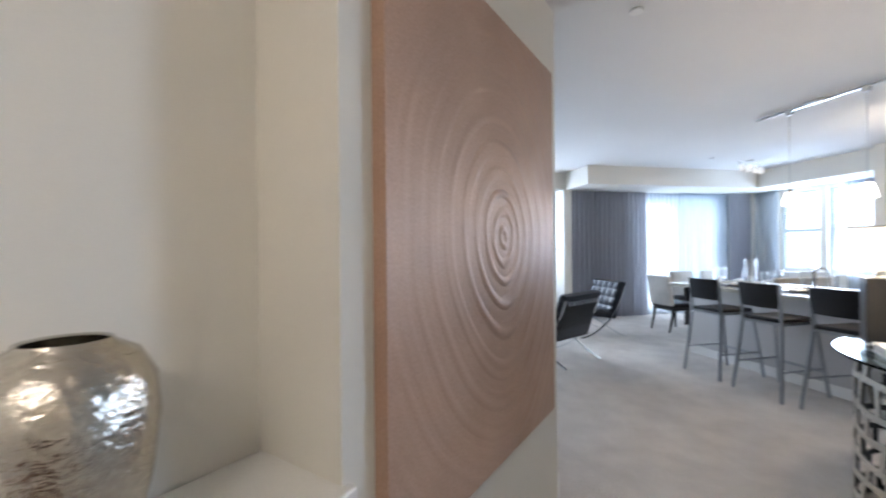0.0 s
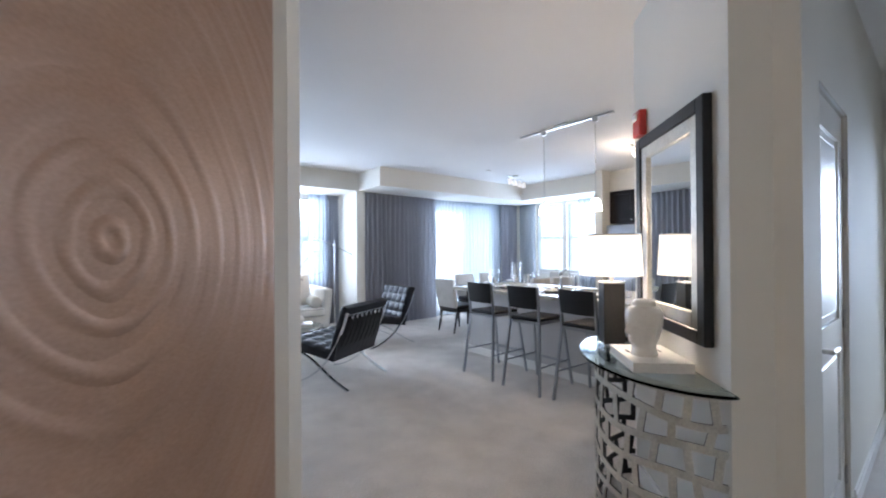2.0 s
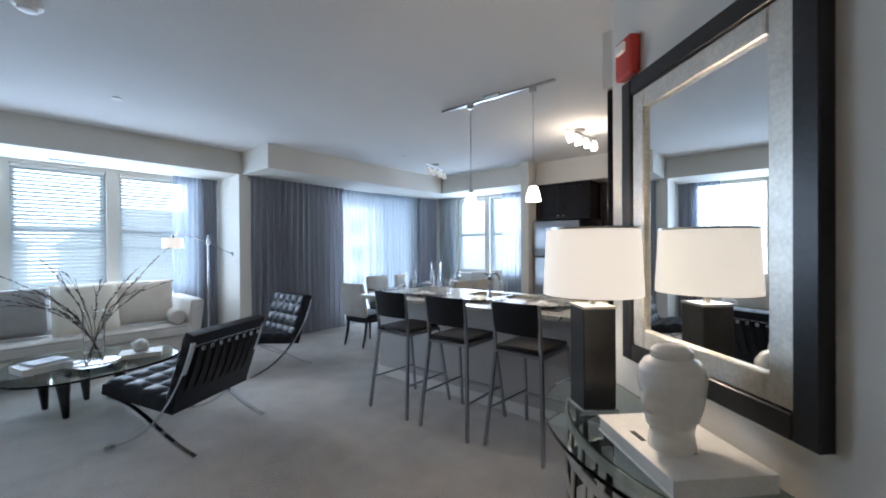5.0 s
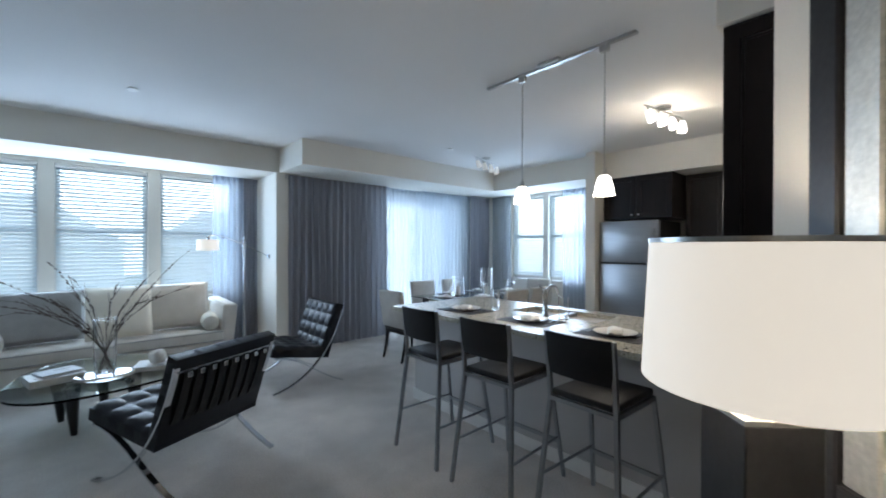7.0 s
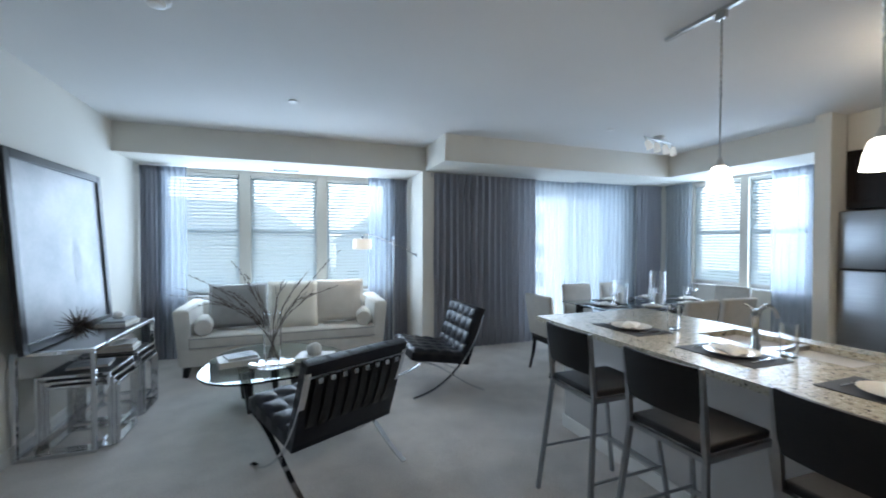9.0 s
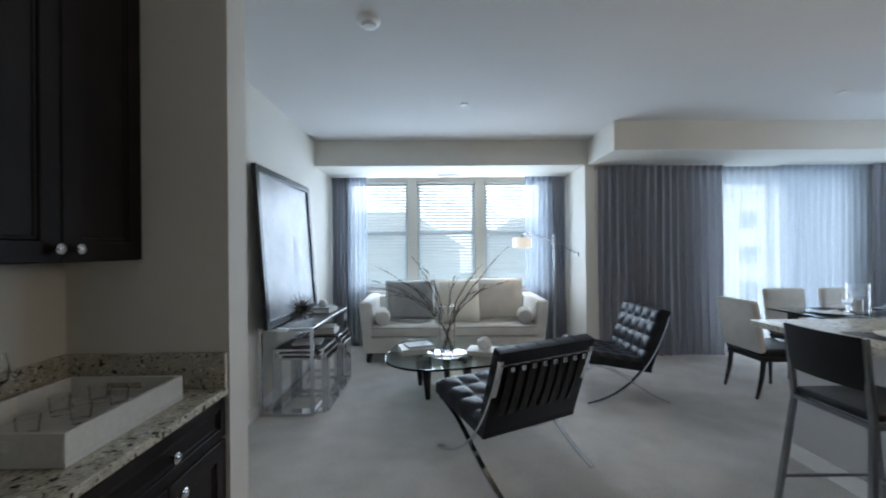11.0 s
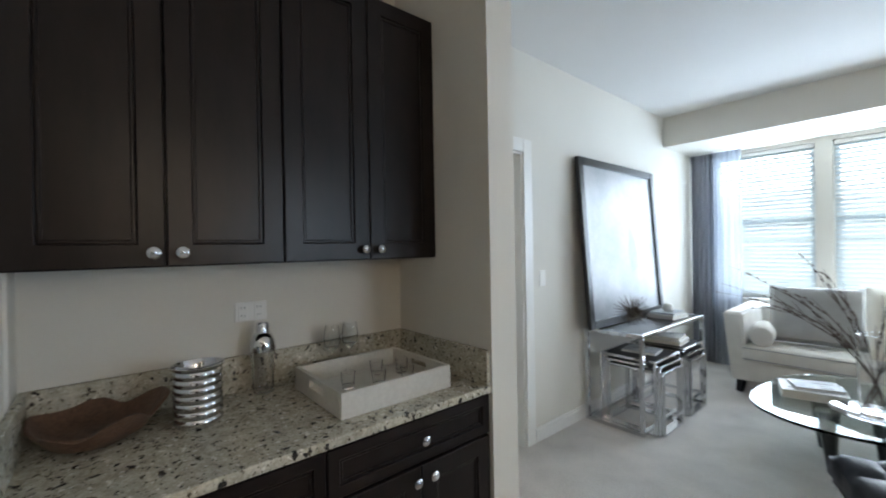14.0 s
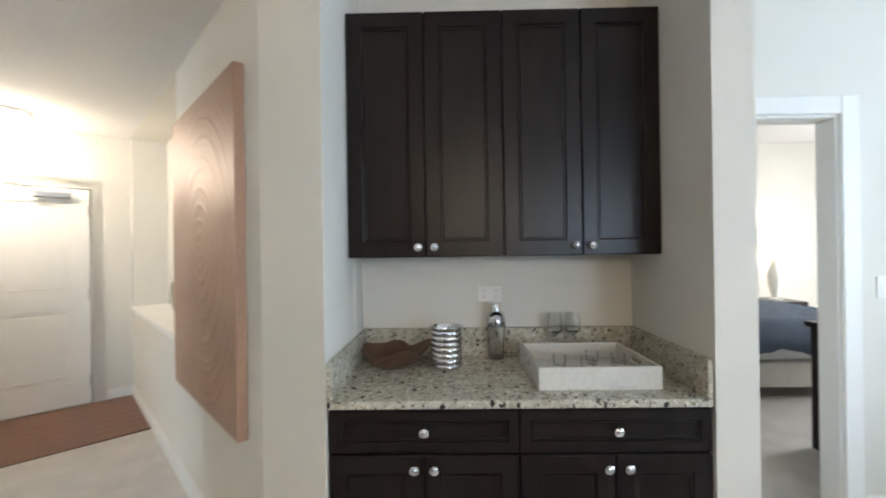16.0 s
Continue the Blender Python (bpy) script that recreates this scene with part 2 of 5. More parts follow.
def box(bm, x0, x1, y0, y1, z0, z1, bevel=0.0, seg=2, m=None):
    vs = [bm.verts.new((x, y, z)) for z in (z0, z1) for y in (y0, y1) for x in (x0, x1)]
    fs = [bm.faces.new([vs[i] for i in q]) for q in ((0, 2, 3, 1), (4, 5, 7, 6), (0, 1, 5, 4), (2, 6, 7, 3), (0, 4, 6, 2), (1, 3, 7, 5))]
    if bevel:
        es = list({e for f in fs for e in f.edges})
        r = bmesh.ops.bevel(bm, geom=es, offset=bevel, segments=seg, profile=0.5, affect="EDGES")
        vs = list({v for f in r["faces"] for v in f.verts} | {v for v in vs if v.is_valid})
    if m is not None:
        bmesh.ops.transform(bm, matrix=m, verts=vs)
    return bm


def bm_box(*a, **k):
    return box(bmesh.new(), *a, **k)


def prism(bm, pts, z0, z1):
    lo, hi = [bm.verts.new((x, y, z0)) for x, y in pts], [bm.verts.new((x, y, z1)) for x, y in pts]
    bm.faces.new(lo[::-1])
    bm.faces.new(hi)
    for i in range(len(pts)):
        j = (i + 1) % len(pts)
        bm.faces.new((lo[i], lo[j], hi[j], hi[i]))
    return bm


def lathe(bm, profile, n=32, at=(0, 0, 0)):
    """A body turned round z from (radius, height) pairs; a radius of zero closes it."""
    rings = []
    for r, z in profile:
        if r < 1e-6:
            rings.append([bm.verts.new((at[0], at[1], at[2] + z))])
        else:
            rings.append([bm.verts.new((at[0] + r * math.cos(2 * math.pi * k / n), at[1] + r * math.sin(2 * math.pi * k / n), at[2] + z)) for k in range(n)])
    for a, b in zip(rings, rings[1:]):
        for k in range(n):
            j = (k + 1) % n
            q = [a[k % len(a)], a[j % len(a)], b[j % len(b)], b[k % len(b)]]
            q = [v for i, v in enumerate(q) if v not in q[:i]]
            if len(q) > 2:
                bm.faces.new(q)
    return bm


def tube(bm, pts, r=0.01, n=8, w=0.0, h=0.0, up=(0, 0, 1)):
    """A bar along pts: round of radius r, or flat w by h."""
    pts = [Vector(p) for p in pts]
    rings = []
    for i, p in enumerate(pts):
        d = (pts[min(i + 1, len(pts) - 1)] - pts[max(i - 1, 0)]).normalized()
        u = Vector(up)
        s = d.cross(u)
        if s.length < 1e-4:
            s = d.cross(Vector((1, 0, 0)))
        s.normalize()
        t = s.cross(d)
        if w:
            rings.append([bm.verts.new(p + s * a * w / 2 + t * b * h / 2) for a, b in ((-1, -1), (1, -1), (1, 1), (-1, 1))])
        else:
            rr = r[i] if isinstance(r, (list, tuple)) else r
            rings.append([bm.verts.new(p + rr * (s * math.cos(2 * math.pi * k / n) + t * math.sin(2 * math.pi * k / n))) for k in range(n)])
    for a, b in zip(rings, rings[1:]):
        for k in range(len(a)):
            j = (k + 1) % len(a)
            bm.faces.new((a[k], a[j], b[j], b[k]))
    bm.faces.new(rings[0][::-1])
    bm.faces.new(rings[-1])
    return bm


def bez(a, b, c, d, n=14):
    a, b, c, d = map(Vector, (a, b, c, d))
    return [a * (1 - t) ** 3 + 3 * b * t * (1 - t) ** 2 + 3 * c * t * t * (1 - t) + d * t ** 3 for t in [k / n for k in range(n + 1)]]


def pillow(bm, w, d, h, n=14, power=0.5, m=None):
    """A stuffed cushion, w by d, plumpest h in the middle, with pinched corners."""
    grid = {}
    for s in (1, -1):
        for i in range(n + 1):
            for j in range(n + 1):
                u, v = 2 * i / n - 1, 2 * j / n - 1
                e = max(0.0, (1 - u ** 4) * (1 - v ** 4)) ** power
                if e < 1e-6 and s < 0:
                    continue
                pinch = 1 - 0.05 * (1 - abs(u * v)) * (abs(u) ** 3 + abs(v) ** 3) / 2
                p = Vector((u * w / 2 * pinch, v * d / 2 * pinch, s * h / 2 * e))
                grid[s, i, j] = bm.verts.new(m @ p if m is not None else p)
    for s in (1, -1):
        for i in range(n):
            for j in range(n):
                q = [grid.get((s, a, b)) or grid[1, a, b] for a, b in ((i, j), (i + 1, j), (i + 1, j + 1), (i, j + 1))]
                bm.faces.new(q if s > 0 else q[::-1])
    return bm


def structure(name, bm, material, label, m=None):
    return tagged(part(name, bm, material, None, "", False, m), label, "", "", "structure")


def uv(u, v):
    """Plan coordinates of the diagonal entry hall: u along it, v across."""
    return ((u - v) * R2, (u + v) * R2)


DIAG = Matrix(((R2, -R2, 0, 0), (R2, R2, 0, 0), (0, 0, 1, 0), (0, 0, 0, 1)))

# ---- large structure ----
H = 2.875
floor = structure("floor", bm_box(-4.2, 8.7, -3.4, 9.2, -0.2, 0.0), CARPET, "beige cut-pile carpet over the whole flat")
structure("ceiling", bm_box(-4.2, 8.7, -3.4, 9.2, H, H + 0.15), CEIL, "smooth off-white painted ceiling")

# soffits over the windows and the kitchen
bm = bmesh.new()
box(bm, 0.48, 4.07, 7.655, 8.55, 2.545, H)
structure("soffit_living", bm, WALL, "boxed painted soffit above the living room windows")
structure("soffit_dining", bm_box(4.07, 7.70, 6.865, 7.9, 2.545, H), WALL, "boxed painted soffit above the balcony door")
structure("soffit_side", bm_box(7.70, 8.5, 4.76, 7.9, 2.545, H), WALL, "boxed painted soffit above the dining window")
structure("soffit_kitchen", bm_box(7.72, 8.5, 1.7, 4.76, 2.5, H), WALL, "boxed painted soffit above the kitchen cabinets")

# west wall of the living room with the bedroom doorway
bm = bmesh.new()
box(bm, 0.36, 0.48, 3.9, 4.32, 0, H)
box(bm, 0.36, 0.48, 5.14, 8.7, 0, H)
box(bm, 0.36, 0.48, 4.32, 5.14, 2.14, H)
structure("wall_west", bm, WALL, "pale warm grey painted wall with a bedroom doorway")

# wet bar recess
structure("wall_bar_back", bm_box(0.483, 0.617, 2.3, 3.97, 0, H), WALL, "pale painted back wall of the wet bar recess")
structure("wall_bar_north", prism(bmesh.new(), [(0.483, 3.97), (1.25, 3.97), (1.25, 4.12), (0.483, 4.12)], 0, H), WALL, "pale painted pier beside the wet bar")
structure("wall_bar_south", prism(bmesh.new(), [(0.617, 2.61), (0.62, 2.3), (1.105, 2.32), (1.25, 2.61)], 0, H), WALL, "pale painted pier between bar and entry hall")

# diagonal entry hall, west side with the niche
bm = bmesh.new()
for u0, u1, z0, z1, v0 in ((-1.3, -1.08, 0, H, 0.86), (0.98, 2.4215, 0, H, 0.86), (-1.08, 0.98, 0, 0.88, 0.86), (-1.08, 0.98, 2.62, H, 0.86), (-1.08, 0.98, 0.88, 2.62, 1.16)):
    box(bm, u0, u1, v0, 1.28, z0, z1)
structure("wall_entry_west", bm, WALL, "cream painted entry hall wall with a display niche", DIAG)
structure("niche_ledge", bm_box(-1.079, 1.003, 0.835, 1.159, 0.88, 0.915, bevel=0.006), TRIM, "white painted ledge of the wall niche", DIAG)
structure("soffit_entry", bm_box(-1.139, 2.42, -0.778, 0.858, 2.62, H - 0.002), CEIL, "lowered painted ceiling over the entry hall", DIAG)
# end wall with the entrance door
bm = bmesh.new()
box(bm, -1.3, -1.14, 0.55, 1.2, 0, H)
box(bm, -1.3, -1.14, -2.4, -0.36, 0, H)
box(bm, -1.3, -1.14, -0.36, 0.55, 2.08, H)
structure("wall_entry_end", bm, WALL, "cream painted wall round the entrance door", DIAG)
# added unseen backing, keeps the bright backdrop out of the door gap
structure("door_gap_backing", bm_box(-1.42, -1.302, -1.2, 1.3, 0, H), WALL, "unseen backing added behind the entrance door to block daylight", DIAG)
bm = bmesh.new()
prism(bm, [uv(-1.3, -0.78), uv(0.424, -0.78), (5.55, -0.25), (5.55, -0.4), (0.9, -0.4), uv(-1.3, -1.0)], 0, H)
structure("wall_hall_south", bm, WALL, "cream painted south wall of the side hall")

# mirror wall and side hall
structure("wall_mirror", bm_box(2.74, 3.757, -1.01, -0.78, 0, H), WALL, "diagonal painted wall that carries the mirror", DIAG)
bm = bmesh.new()
box(bm, 2.6, 2.93, 1.19, 1.31, 0, H)
box(bm, 3.68, 5.67, 1.19, 1.31, 0, H)
box(bm, 2.93, 3.68, 1.19, 1.31, 2.14, H)
structure("wall_hall_north", bm, WALL, "cream painted north wall of the side hall")
bm = bmesh.new()
box(bm, 5.55, 5.67, 1.0, 1.19, 0, H)
box(bm, 5.55, 5.67, -0.4, 0.14, 0, H)
box(bm, 5.55, 5.67, 0.14, 1.0, 2.14, H)
structure("wall_den_west", bm, WALL, "cream painted wall with the den doorway")
bm = bmesh.new()
box(bm, 5.67, 8.5, 1.25, 1.45, 0, H)
box(bm, 5.67, 8.5, -2.0, -1.85, 0, H)
box(bm, 5.55, 5.67, -2.0, -0.4, 0, H)
structure("wall_den_sides", bm, WALL, "cream painted side walls of the den")
structure("wall_kitchen_south", bm_box(3.2, 8.5, 1.55, 1.7, 0, H), WALL, "painted south wall of the kitchen")
structure("wall_kitchen_stub", bm_box(7.45, 8.5, 4.76, 4.90, 0, H), WALL, "painted wall end beside the refrigerator")


def pierced(bm, axis, a0, a1, p0, p1, holes, top=H):
    """A straight outer wall from a0 to a1, with holes (a, b, bottom, top) right through it."""
    cuts = sorted(holes)
    def put(s, e, z0, z1):
        if e - s > 1e-4 and z1 - z0 > 1e-4:
            box(bm, s, e, p0, p1, z0, z1) if axis == "x" else box(bm, p0, p1, s, e, z0, z1)
    at = a0
    for s, e, z0, z1 in cuts:
        put(at, s, 0, top)
        put(s, e, 0, z0)
        put(s, e, z1, top)
        at = e
    put(at, a1, 0, top)
    return bm


LIV = [(0.70, 1.63), (1.765, 2.665), (2.80, 3.73)]
RW = [(5.48, 6.22), (6.34, 7.08)]
structure("wall_north_living", pierced(bmesh.new(), "x", 0.36, 4.06, 8.55, 8.75, [(a, b, 0.82, 2.5) for a, b in LIV]), WALL, "painted outer wall with three tall windows")
structure("wall_jog", bm_box(4.03, 4.2, 7.66, 8.75, 0, H), WALL, "painted wall jog between sofa and curtain")
structure("wall_north_dining", pierced(bmesh.new(), "x", 4.2, 8.7, 7.85, 8.05, [(5.75, 7.75, 0.02, 2.42)]), WALL, "painted outer wall with the balcony door")
structure("wall_east", pierced(bmesh.new(), "y", -2.0, 7.85, 8.5, 8.7, [(-0.75, 0.95, 0.84, 2.46), (*RW[0], 0.9, 2.5), (*RW[1], 0.9, 2.5)]), WALL, "painted outer wall with dining and den windows")
bm = bmesh.new()
pierced(bm, "x", -3.05, 0.36, 8.95, 9.1, [(-1.9, -0.5, 0.8, 2.4)])
structure("wall_bedroom_north", bm, WALL, "painted bedroom wall with a window")
structure("wall_bedroom_west", bm_box(-3.2, -3.05, 2.6, 9.1, 0, H), WALL, "painted bedroom wall behind the bed")
structure("wall_bedroom_south", bm_box(-3.05, 0.483, 2.6, 2.75, 0, H), WALL, "painted bedroom wall")


def baseboard(pts, label="white painted baseboard"):
    bm = bmesh.new()
    for p, q in pts:
        p, q = Vector((*p, 0)), Vector((*q, 0))
        d = (q - p).normalized()
        nrm = Vector((-d.y, d.x, 0))
        for z0, z1, t in ((0, 0.085, 0.014), (0.085, 0.105, 0.008)):
            vs = [(p.x, p.y), (q.x, q.y), (q.x + nrm.x * t, q.y + nrm.y * t), (p.x + nrm.x * t, p.y + nrm.y * t)]
            prism(bm, vs, z0, z1)
    structure("baseboard", bm, TRIM, label)


baseboard([((0.48, 8.55), (0.48, 5.25)), ((4.03, 8.55), (0.5, 8.55)), ((1.25, 4.12), (1.25, 3.97)), ((4.03, 7.7), (4.03, 8.55))])
baseboard([(uv(2.4215, 0.86), uv(-1.13, 0.86)), (uv(2.74, -0.78), uv(3.757, -0.78)), ((1.25, 2.61), (1.105, 2.32)), (uv(2.74, -1.01), uv(2.74, -0.78))])
baseboard([((5.55, 1.19), (3.78, 1.19)), ((8.5, -1.8), (8.5, 1.25)), ((8.5, 4.7), (8.5, 7.85)), ((8.49, 7.85), (4.2, 7.85))])
baseboard([(uv(-1.14, 0.86), uv(-1.14, 0.66)), ((-3.05, 8.9), (-3.05, 2.8))])

# entry planks
plank_bm = bm_box(0, 0.1355, 0, 1.62, 0.0, 0.012, bevel=0.002, seg=1)
entry = tagged(part("entry_floor", bm_box(-1.135, -0.035, -0.775, 0.855, 0.0, 0.004), INK, None, "", False, DIAG), "dark reddish wood plank floor at the entrance", "", "", "structure")
first = None
for k in range(8):
    m = pose(-1.13 + k * 0.137, -0.77, 0.001)
    if first is None:
        first = part("plank", plank_bm, PLANK, entry, "", False, m)
    else:
        again(first, entry, m)


# ---- windows, doors ----
def window(name, w, h, m, label, blind=True):
    """A double-hung window, its face towards -y, with sill, frame, panes and a slatted blind."""
    t = tagged(thing(name, label, "", m), "", "", "", "structure")
    bm = bmesh.new()
    for x0, x1, z0, z1 in ((0, 0.05, 0, h), (w - 0.05, w, 0, h), (0.05, w - 0.05, 0, 0.06), (0.05, w - 0.05, h - 0.05, h)):
        box(bm, x0, x1, 0.08, 0.15, z0, z1)
    box(bm, 0.05, w - 0.05, 0.09, 0.14, h * 0.52 - 0.025, h * 0.52 + 0.025)
    part("window_frame", bm, TRIM, t)
    part("window_sill", bm_box(-0.04, w + 0.04, -0.03, 0.10, -0.03, 0.0, bevel=0.005), TRIM, t)
    for z0, z1, y in ((0.06, h * 0.52 - 0.025, 0.115), (h * 0.52 + 0.025, h - 0.05, 0.125)):
        p = part("pane", bm_box(0.05, w - 0.05, y, y + 0.004, z0, z1), PANE, t)
        p.visible_shadow = False
    if blind:
        part("blind_headrail", bm_box(0.012, w - 0.012, 0.02, 0.065, h - 0.045, h - 0.003, bevel=0.004), TRIM, t)
        slat = None
        n = int((h - 0.06) / 0.047)
        for k in range(n):
            z = h - 0.06 - k * 0.047
            mm = pose(0, 0.043, z, 52 if z < h * 0.60 else 46)
            if slat is None:
                bm = bmesh.new()
                prof = [(-0.025, -0.001), (0.0, 0.0018), (0.025, -0.001)]
                for y0, y1 in zip(prof, prof[1:]):
                    vs = [bm.verts.new(c) for c in ((0.015, y0[0], y0[1]), (w - 0.015, y0[0], y0[1]), (w - 0.015, y1[0], y1[1]), (0.015, y1[0], y1[1]))]
                    ws = [bm.verts.new((v.co.x, v.co.y, v.co.z - 0.0012)) for v in vs]
                    bm.faces.new(vs)
                    bm.faces.new(ws[::-1])
                    for i in range(4):
                        bm.faces.new((vs[i], ws[i], ws[(i + 1) % 4], vs[(i + 1) % 4]))
                slat = part("slat", bm, BLIND, t, "", False, mm)
            else:
                again(slat, t, mm)
        for x in (0.15, w - 0.15):
            part("blind_cord", tube(bmesh.new(), [(x, 0.028, 0.03), (x, 0.028, h - 0.04)], 0.0015, 5), TRIM, t)
    return t


for i, (a, b) in enumerate(LIV):
    window("window_%d" % (i + 1), b - a, 1.68, pose(a, 8.55, 0.82), "tall white double-hung window with lowered slatted blind")
for i, (a, b) in enumerate(RW):
    window("window_%d" % (i + 4), b - a, 1.6, pose(8.5, b, 0.9, 0, 0, -90), "white double-hung dining window with slatted blind")
window("window_6", 1.7, 1.62, pose(8.5, 0.95, 0.84, 0, 0, -90), "white double-hung den window with slatted blind")
# out of view, added as the opening for the bedroom's fill light
window("window_7", 1.4, 1.6, pose(-1.9, 8.95, 0.8), "white double-hung bedroom window", blind=False)

door_glass = tagged(thing("door_balcony", "white framed sliding glass balcony door", "", pose(5.75, 7.85, 0.02)), "", "", "", "structure")
for k, x in enumerate((0.0, 0.98)):
    bm = bmesh.new()
    y = 0.07 + 0.05 * k
    for x0, x1, z0, z1 in ((x, x + 0.08, 0, 2.4), (x + 0.94, x + 1.02, 0, 2.4), (x + 0.08, x + 0.94, 0, 0.12), (x + 0.08, x + 0.94, 2.3, 2.4)):
        box(bm, x0, x1, y, y + 0.045, z0, z1)
    leaf = part("door_leaf", bm, TRIM, door_glass)
    p = part("pane", bm_box(x + 0.08, x + 0.94, y + 0.02, y + 0.025, 0.12, 2.3), PANE, door_glass)
    p.visible_shadow = False


def panel_door(name, w, h, m, label, lever_x, casing=True):
    """A white panelled leaf, its face towards -y, with casing and lever."""
    t = tagged(thing(name, label, "", m), "", "", "", "structure")
    bm = bmesh.new()
    s = 0.115
    box(bm, 0, s, 0, 0.04, 0, h)
    box(bm, w - s, w, 0, 0.04, 0, h)
    for z0, z1 in ((0, 0.22), (0.92, 1.06), (h - 0.14, h)):
        box(bm, s, w - s, 0, 0.04, z0, z1)
    part("leaf_frame", bm, TRIM, t)
    for z0, z1 in ((0.22, 0.92), (1.06, h - 0.14)):
        bm = bm_box(s, w - s, 0.012, 0.03, z0, z1)
        box(bm, s + 0.045, w - s - 0.045, 0.003, 0.013, z0 + 0.045, z1 - 0.045, bevel=0.008, seg=1)
        part("door_panel", bm, TRIM, t)
    part("door_handle", lathe(bmesh.new(), [(0, 0), (0.027, 0), (0.027, 0.008), (0.011, 0.012), (0.011, 0.05), (0, 0.05)], 20), NICKEL, t, "", True, pose(lever_x, 0, 0.98, 90, 0, 0))
    d = 1 if lever_x < w / 2 else -1
    part("lever", tube(bmesh.new(), [(lever_x, -0.045, 0.98), (lever_x + d * 0.04, -0.05, 0.98), (lever_x + d * 0.115, -0.047, 0.978)], 0.009, 10), NICKEL, t, "", True)
    for z in (0.22, 1.05, 1.85):
        hx = w - 0.004 if lever_x < w / 2 else 0.004
        part("hinge", tube(bmesh.new(), [(hx, -0.006, z - 0.05), (hx, -0.006, z + 0.05)], 0.007, 8), NICKEL, t)
    if casing:
        door_casing(t, -0.012, w + 0.012, h + 0.012, -0.02)
    return t


def door_casing(t, x0, x1, h, y, width=0.095):
    for a, b, z0, z1 in ((x0 - width, x0, 0, h + width), (x1, x1 + width, 0, h + width), (x0, x1, h, h + width)):
        bm = bm_box(a, b, y, y + 0.018, z0, z1, bevel=0.004, seg=1)
        part("door_trim", bm, TRIM, t)


panel_door("door_closet", 0.726, 2.12, pose(2.942, 1.212, 0.008), "closed white two-panel hall door with nickel lever", 0.065)
entry_door = panel_door("door_entrance", 0.88, 2.06, DIAG @ pose(-1.16, -0.345, 0.014, 0, 0, 90), "closed white entrance door with an overhead closer", 0.07)
part("door_closer", bm_box(0.50, 0.75, -0.07, -0.002, 1.96, 2.02, bevel=0.01), NICKEL, entry_door)
part("closer_arm", tube(bmesh.new(), [(0.6, -0.05, 2.025), (0.42, -0.20, 2.04), (0.36, -0.03, 2.075)], 0.008, 8), NICKEL, entry_door)
frame_den = tagged(thing("door_den", "white painted open den doorway casing", "", pose(5.55, 1.0, 0, 0, 0, -90)), "", "", "", "structure")
door_casing(frame_den, 0, 0.86, 2.14, -0.018)
frame_bed = tagged(thing("door_bedroom", "white painted open bedroom doorway casing", "", pose(0.48, 4.32, 0, 0, 0, 90)), "", "", "", "structure")
door_casing(frame_bed, 0, 0.82, 2.14, -0.018)
bm = bmesh.new()
box(bm, 0.803, 0.819, 0, 0.12, 0, 2.14)
box(bm, 0.001, 0.017, 0, 0.12, 0, 2.14)
box(bm, 0.017, 0.803, 0, 0.12, 2.124, 2.139)
part("door_jamb", bm, TRIM, frame_bed)

# ---- curtains ----
def curtain(name, label, p0, p1, z0, z1, folds, depth, material, group=""):
    """A pleated hanging from p0 to p1, with a stitched heading."""
    t = thing(name, label, "curtain", pose(p0[0], p0[1], 0, 0, 0, math.degrees(math.atan2(p1[1] - p0[1], p1[0] - p0[0]))), group)
    w = math.hypot(p1[0] - p0[0], p1[1] - p0[1])
    bm = bmesh.new()
    n, rows = folds * 8, 16
    rnd = random.Random(len(name) * 7 + folds)
    amp = [rnd.uniform(0.7, 1.25) for _ in range(folds + 2)]
    grid = []
    for r in range(rows + 1):
        v = r / rows
        row = []
        for k in range(n + 1):
            u = k / n
            f = u * folds
            a = depth * amp[int(f)] * (0.55 + 0.45 * (1 - v))
            y = a * math.sin(2 * math.pi * f + 0.5 * math.sin(3.1 * v + int(f))) + 0.006 * math.sin(9 * v + 5 * u)
            x = u * w + 0.25 * w / folds * math.sin(4 * math.pi * f) * 0.35
            row.append(bm.verts.new((x, y, z0 + (z1 - z0) * v)))
        grid.append(row)
    for a, b in zip(grid, grid[1:]):
        for k in range(n):
            bm.faces.new((a[k], a[k + 1], b[k + 1], b[k]))
    part("fabric", bm, material, t, "", True)
    bm = bmesh.new()
    pts = [(u * w, -0.012 + depth * 0.5 * math.sin(2 * math.pi * u * folds), z1 - 0.03) for u in [k / (folds * 6) for k in range(folds * 6 + 1)]]
    tube(bm, pts, w=0.004, h=0.06)
    part("heading", bm, material, t)
    return t


curtain("drape", "dark grey pleated floor-length drape beside the sofa window", (0.50, 8.42), (0.76, 8.42), 0.02, 2.53, 5, 0.035, DRAPE)
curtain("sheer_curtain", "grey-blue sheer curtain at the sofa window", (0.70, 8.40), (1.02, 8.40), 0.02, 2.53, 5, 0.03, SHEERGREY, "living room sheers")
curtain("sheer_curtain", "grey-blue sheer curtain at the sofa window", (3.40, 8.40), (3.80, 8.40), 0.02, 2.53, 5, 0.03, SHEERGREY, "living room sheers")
curtain("drape", "dark grey pleated floor-length drape behind the floor lamp", (3.76, 8.42), (4.01, 8.42), 0.02, 2.53, 5, 0.035, DRAPE)
curtain("drape", "wide dark grey pleated drape beside the balcony door", (4.16, 7.66), (5.87, 7.66), 0.02, 2.53, 17, 0.04, DRAPE)
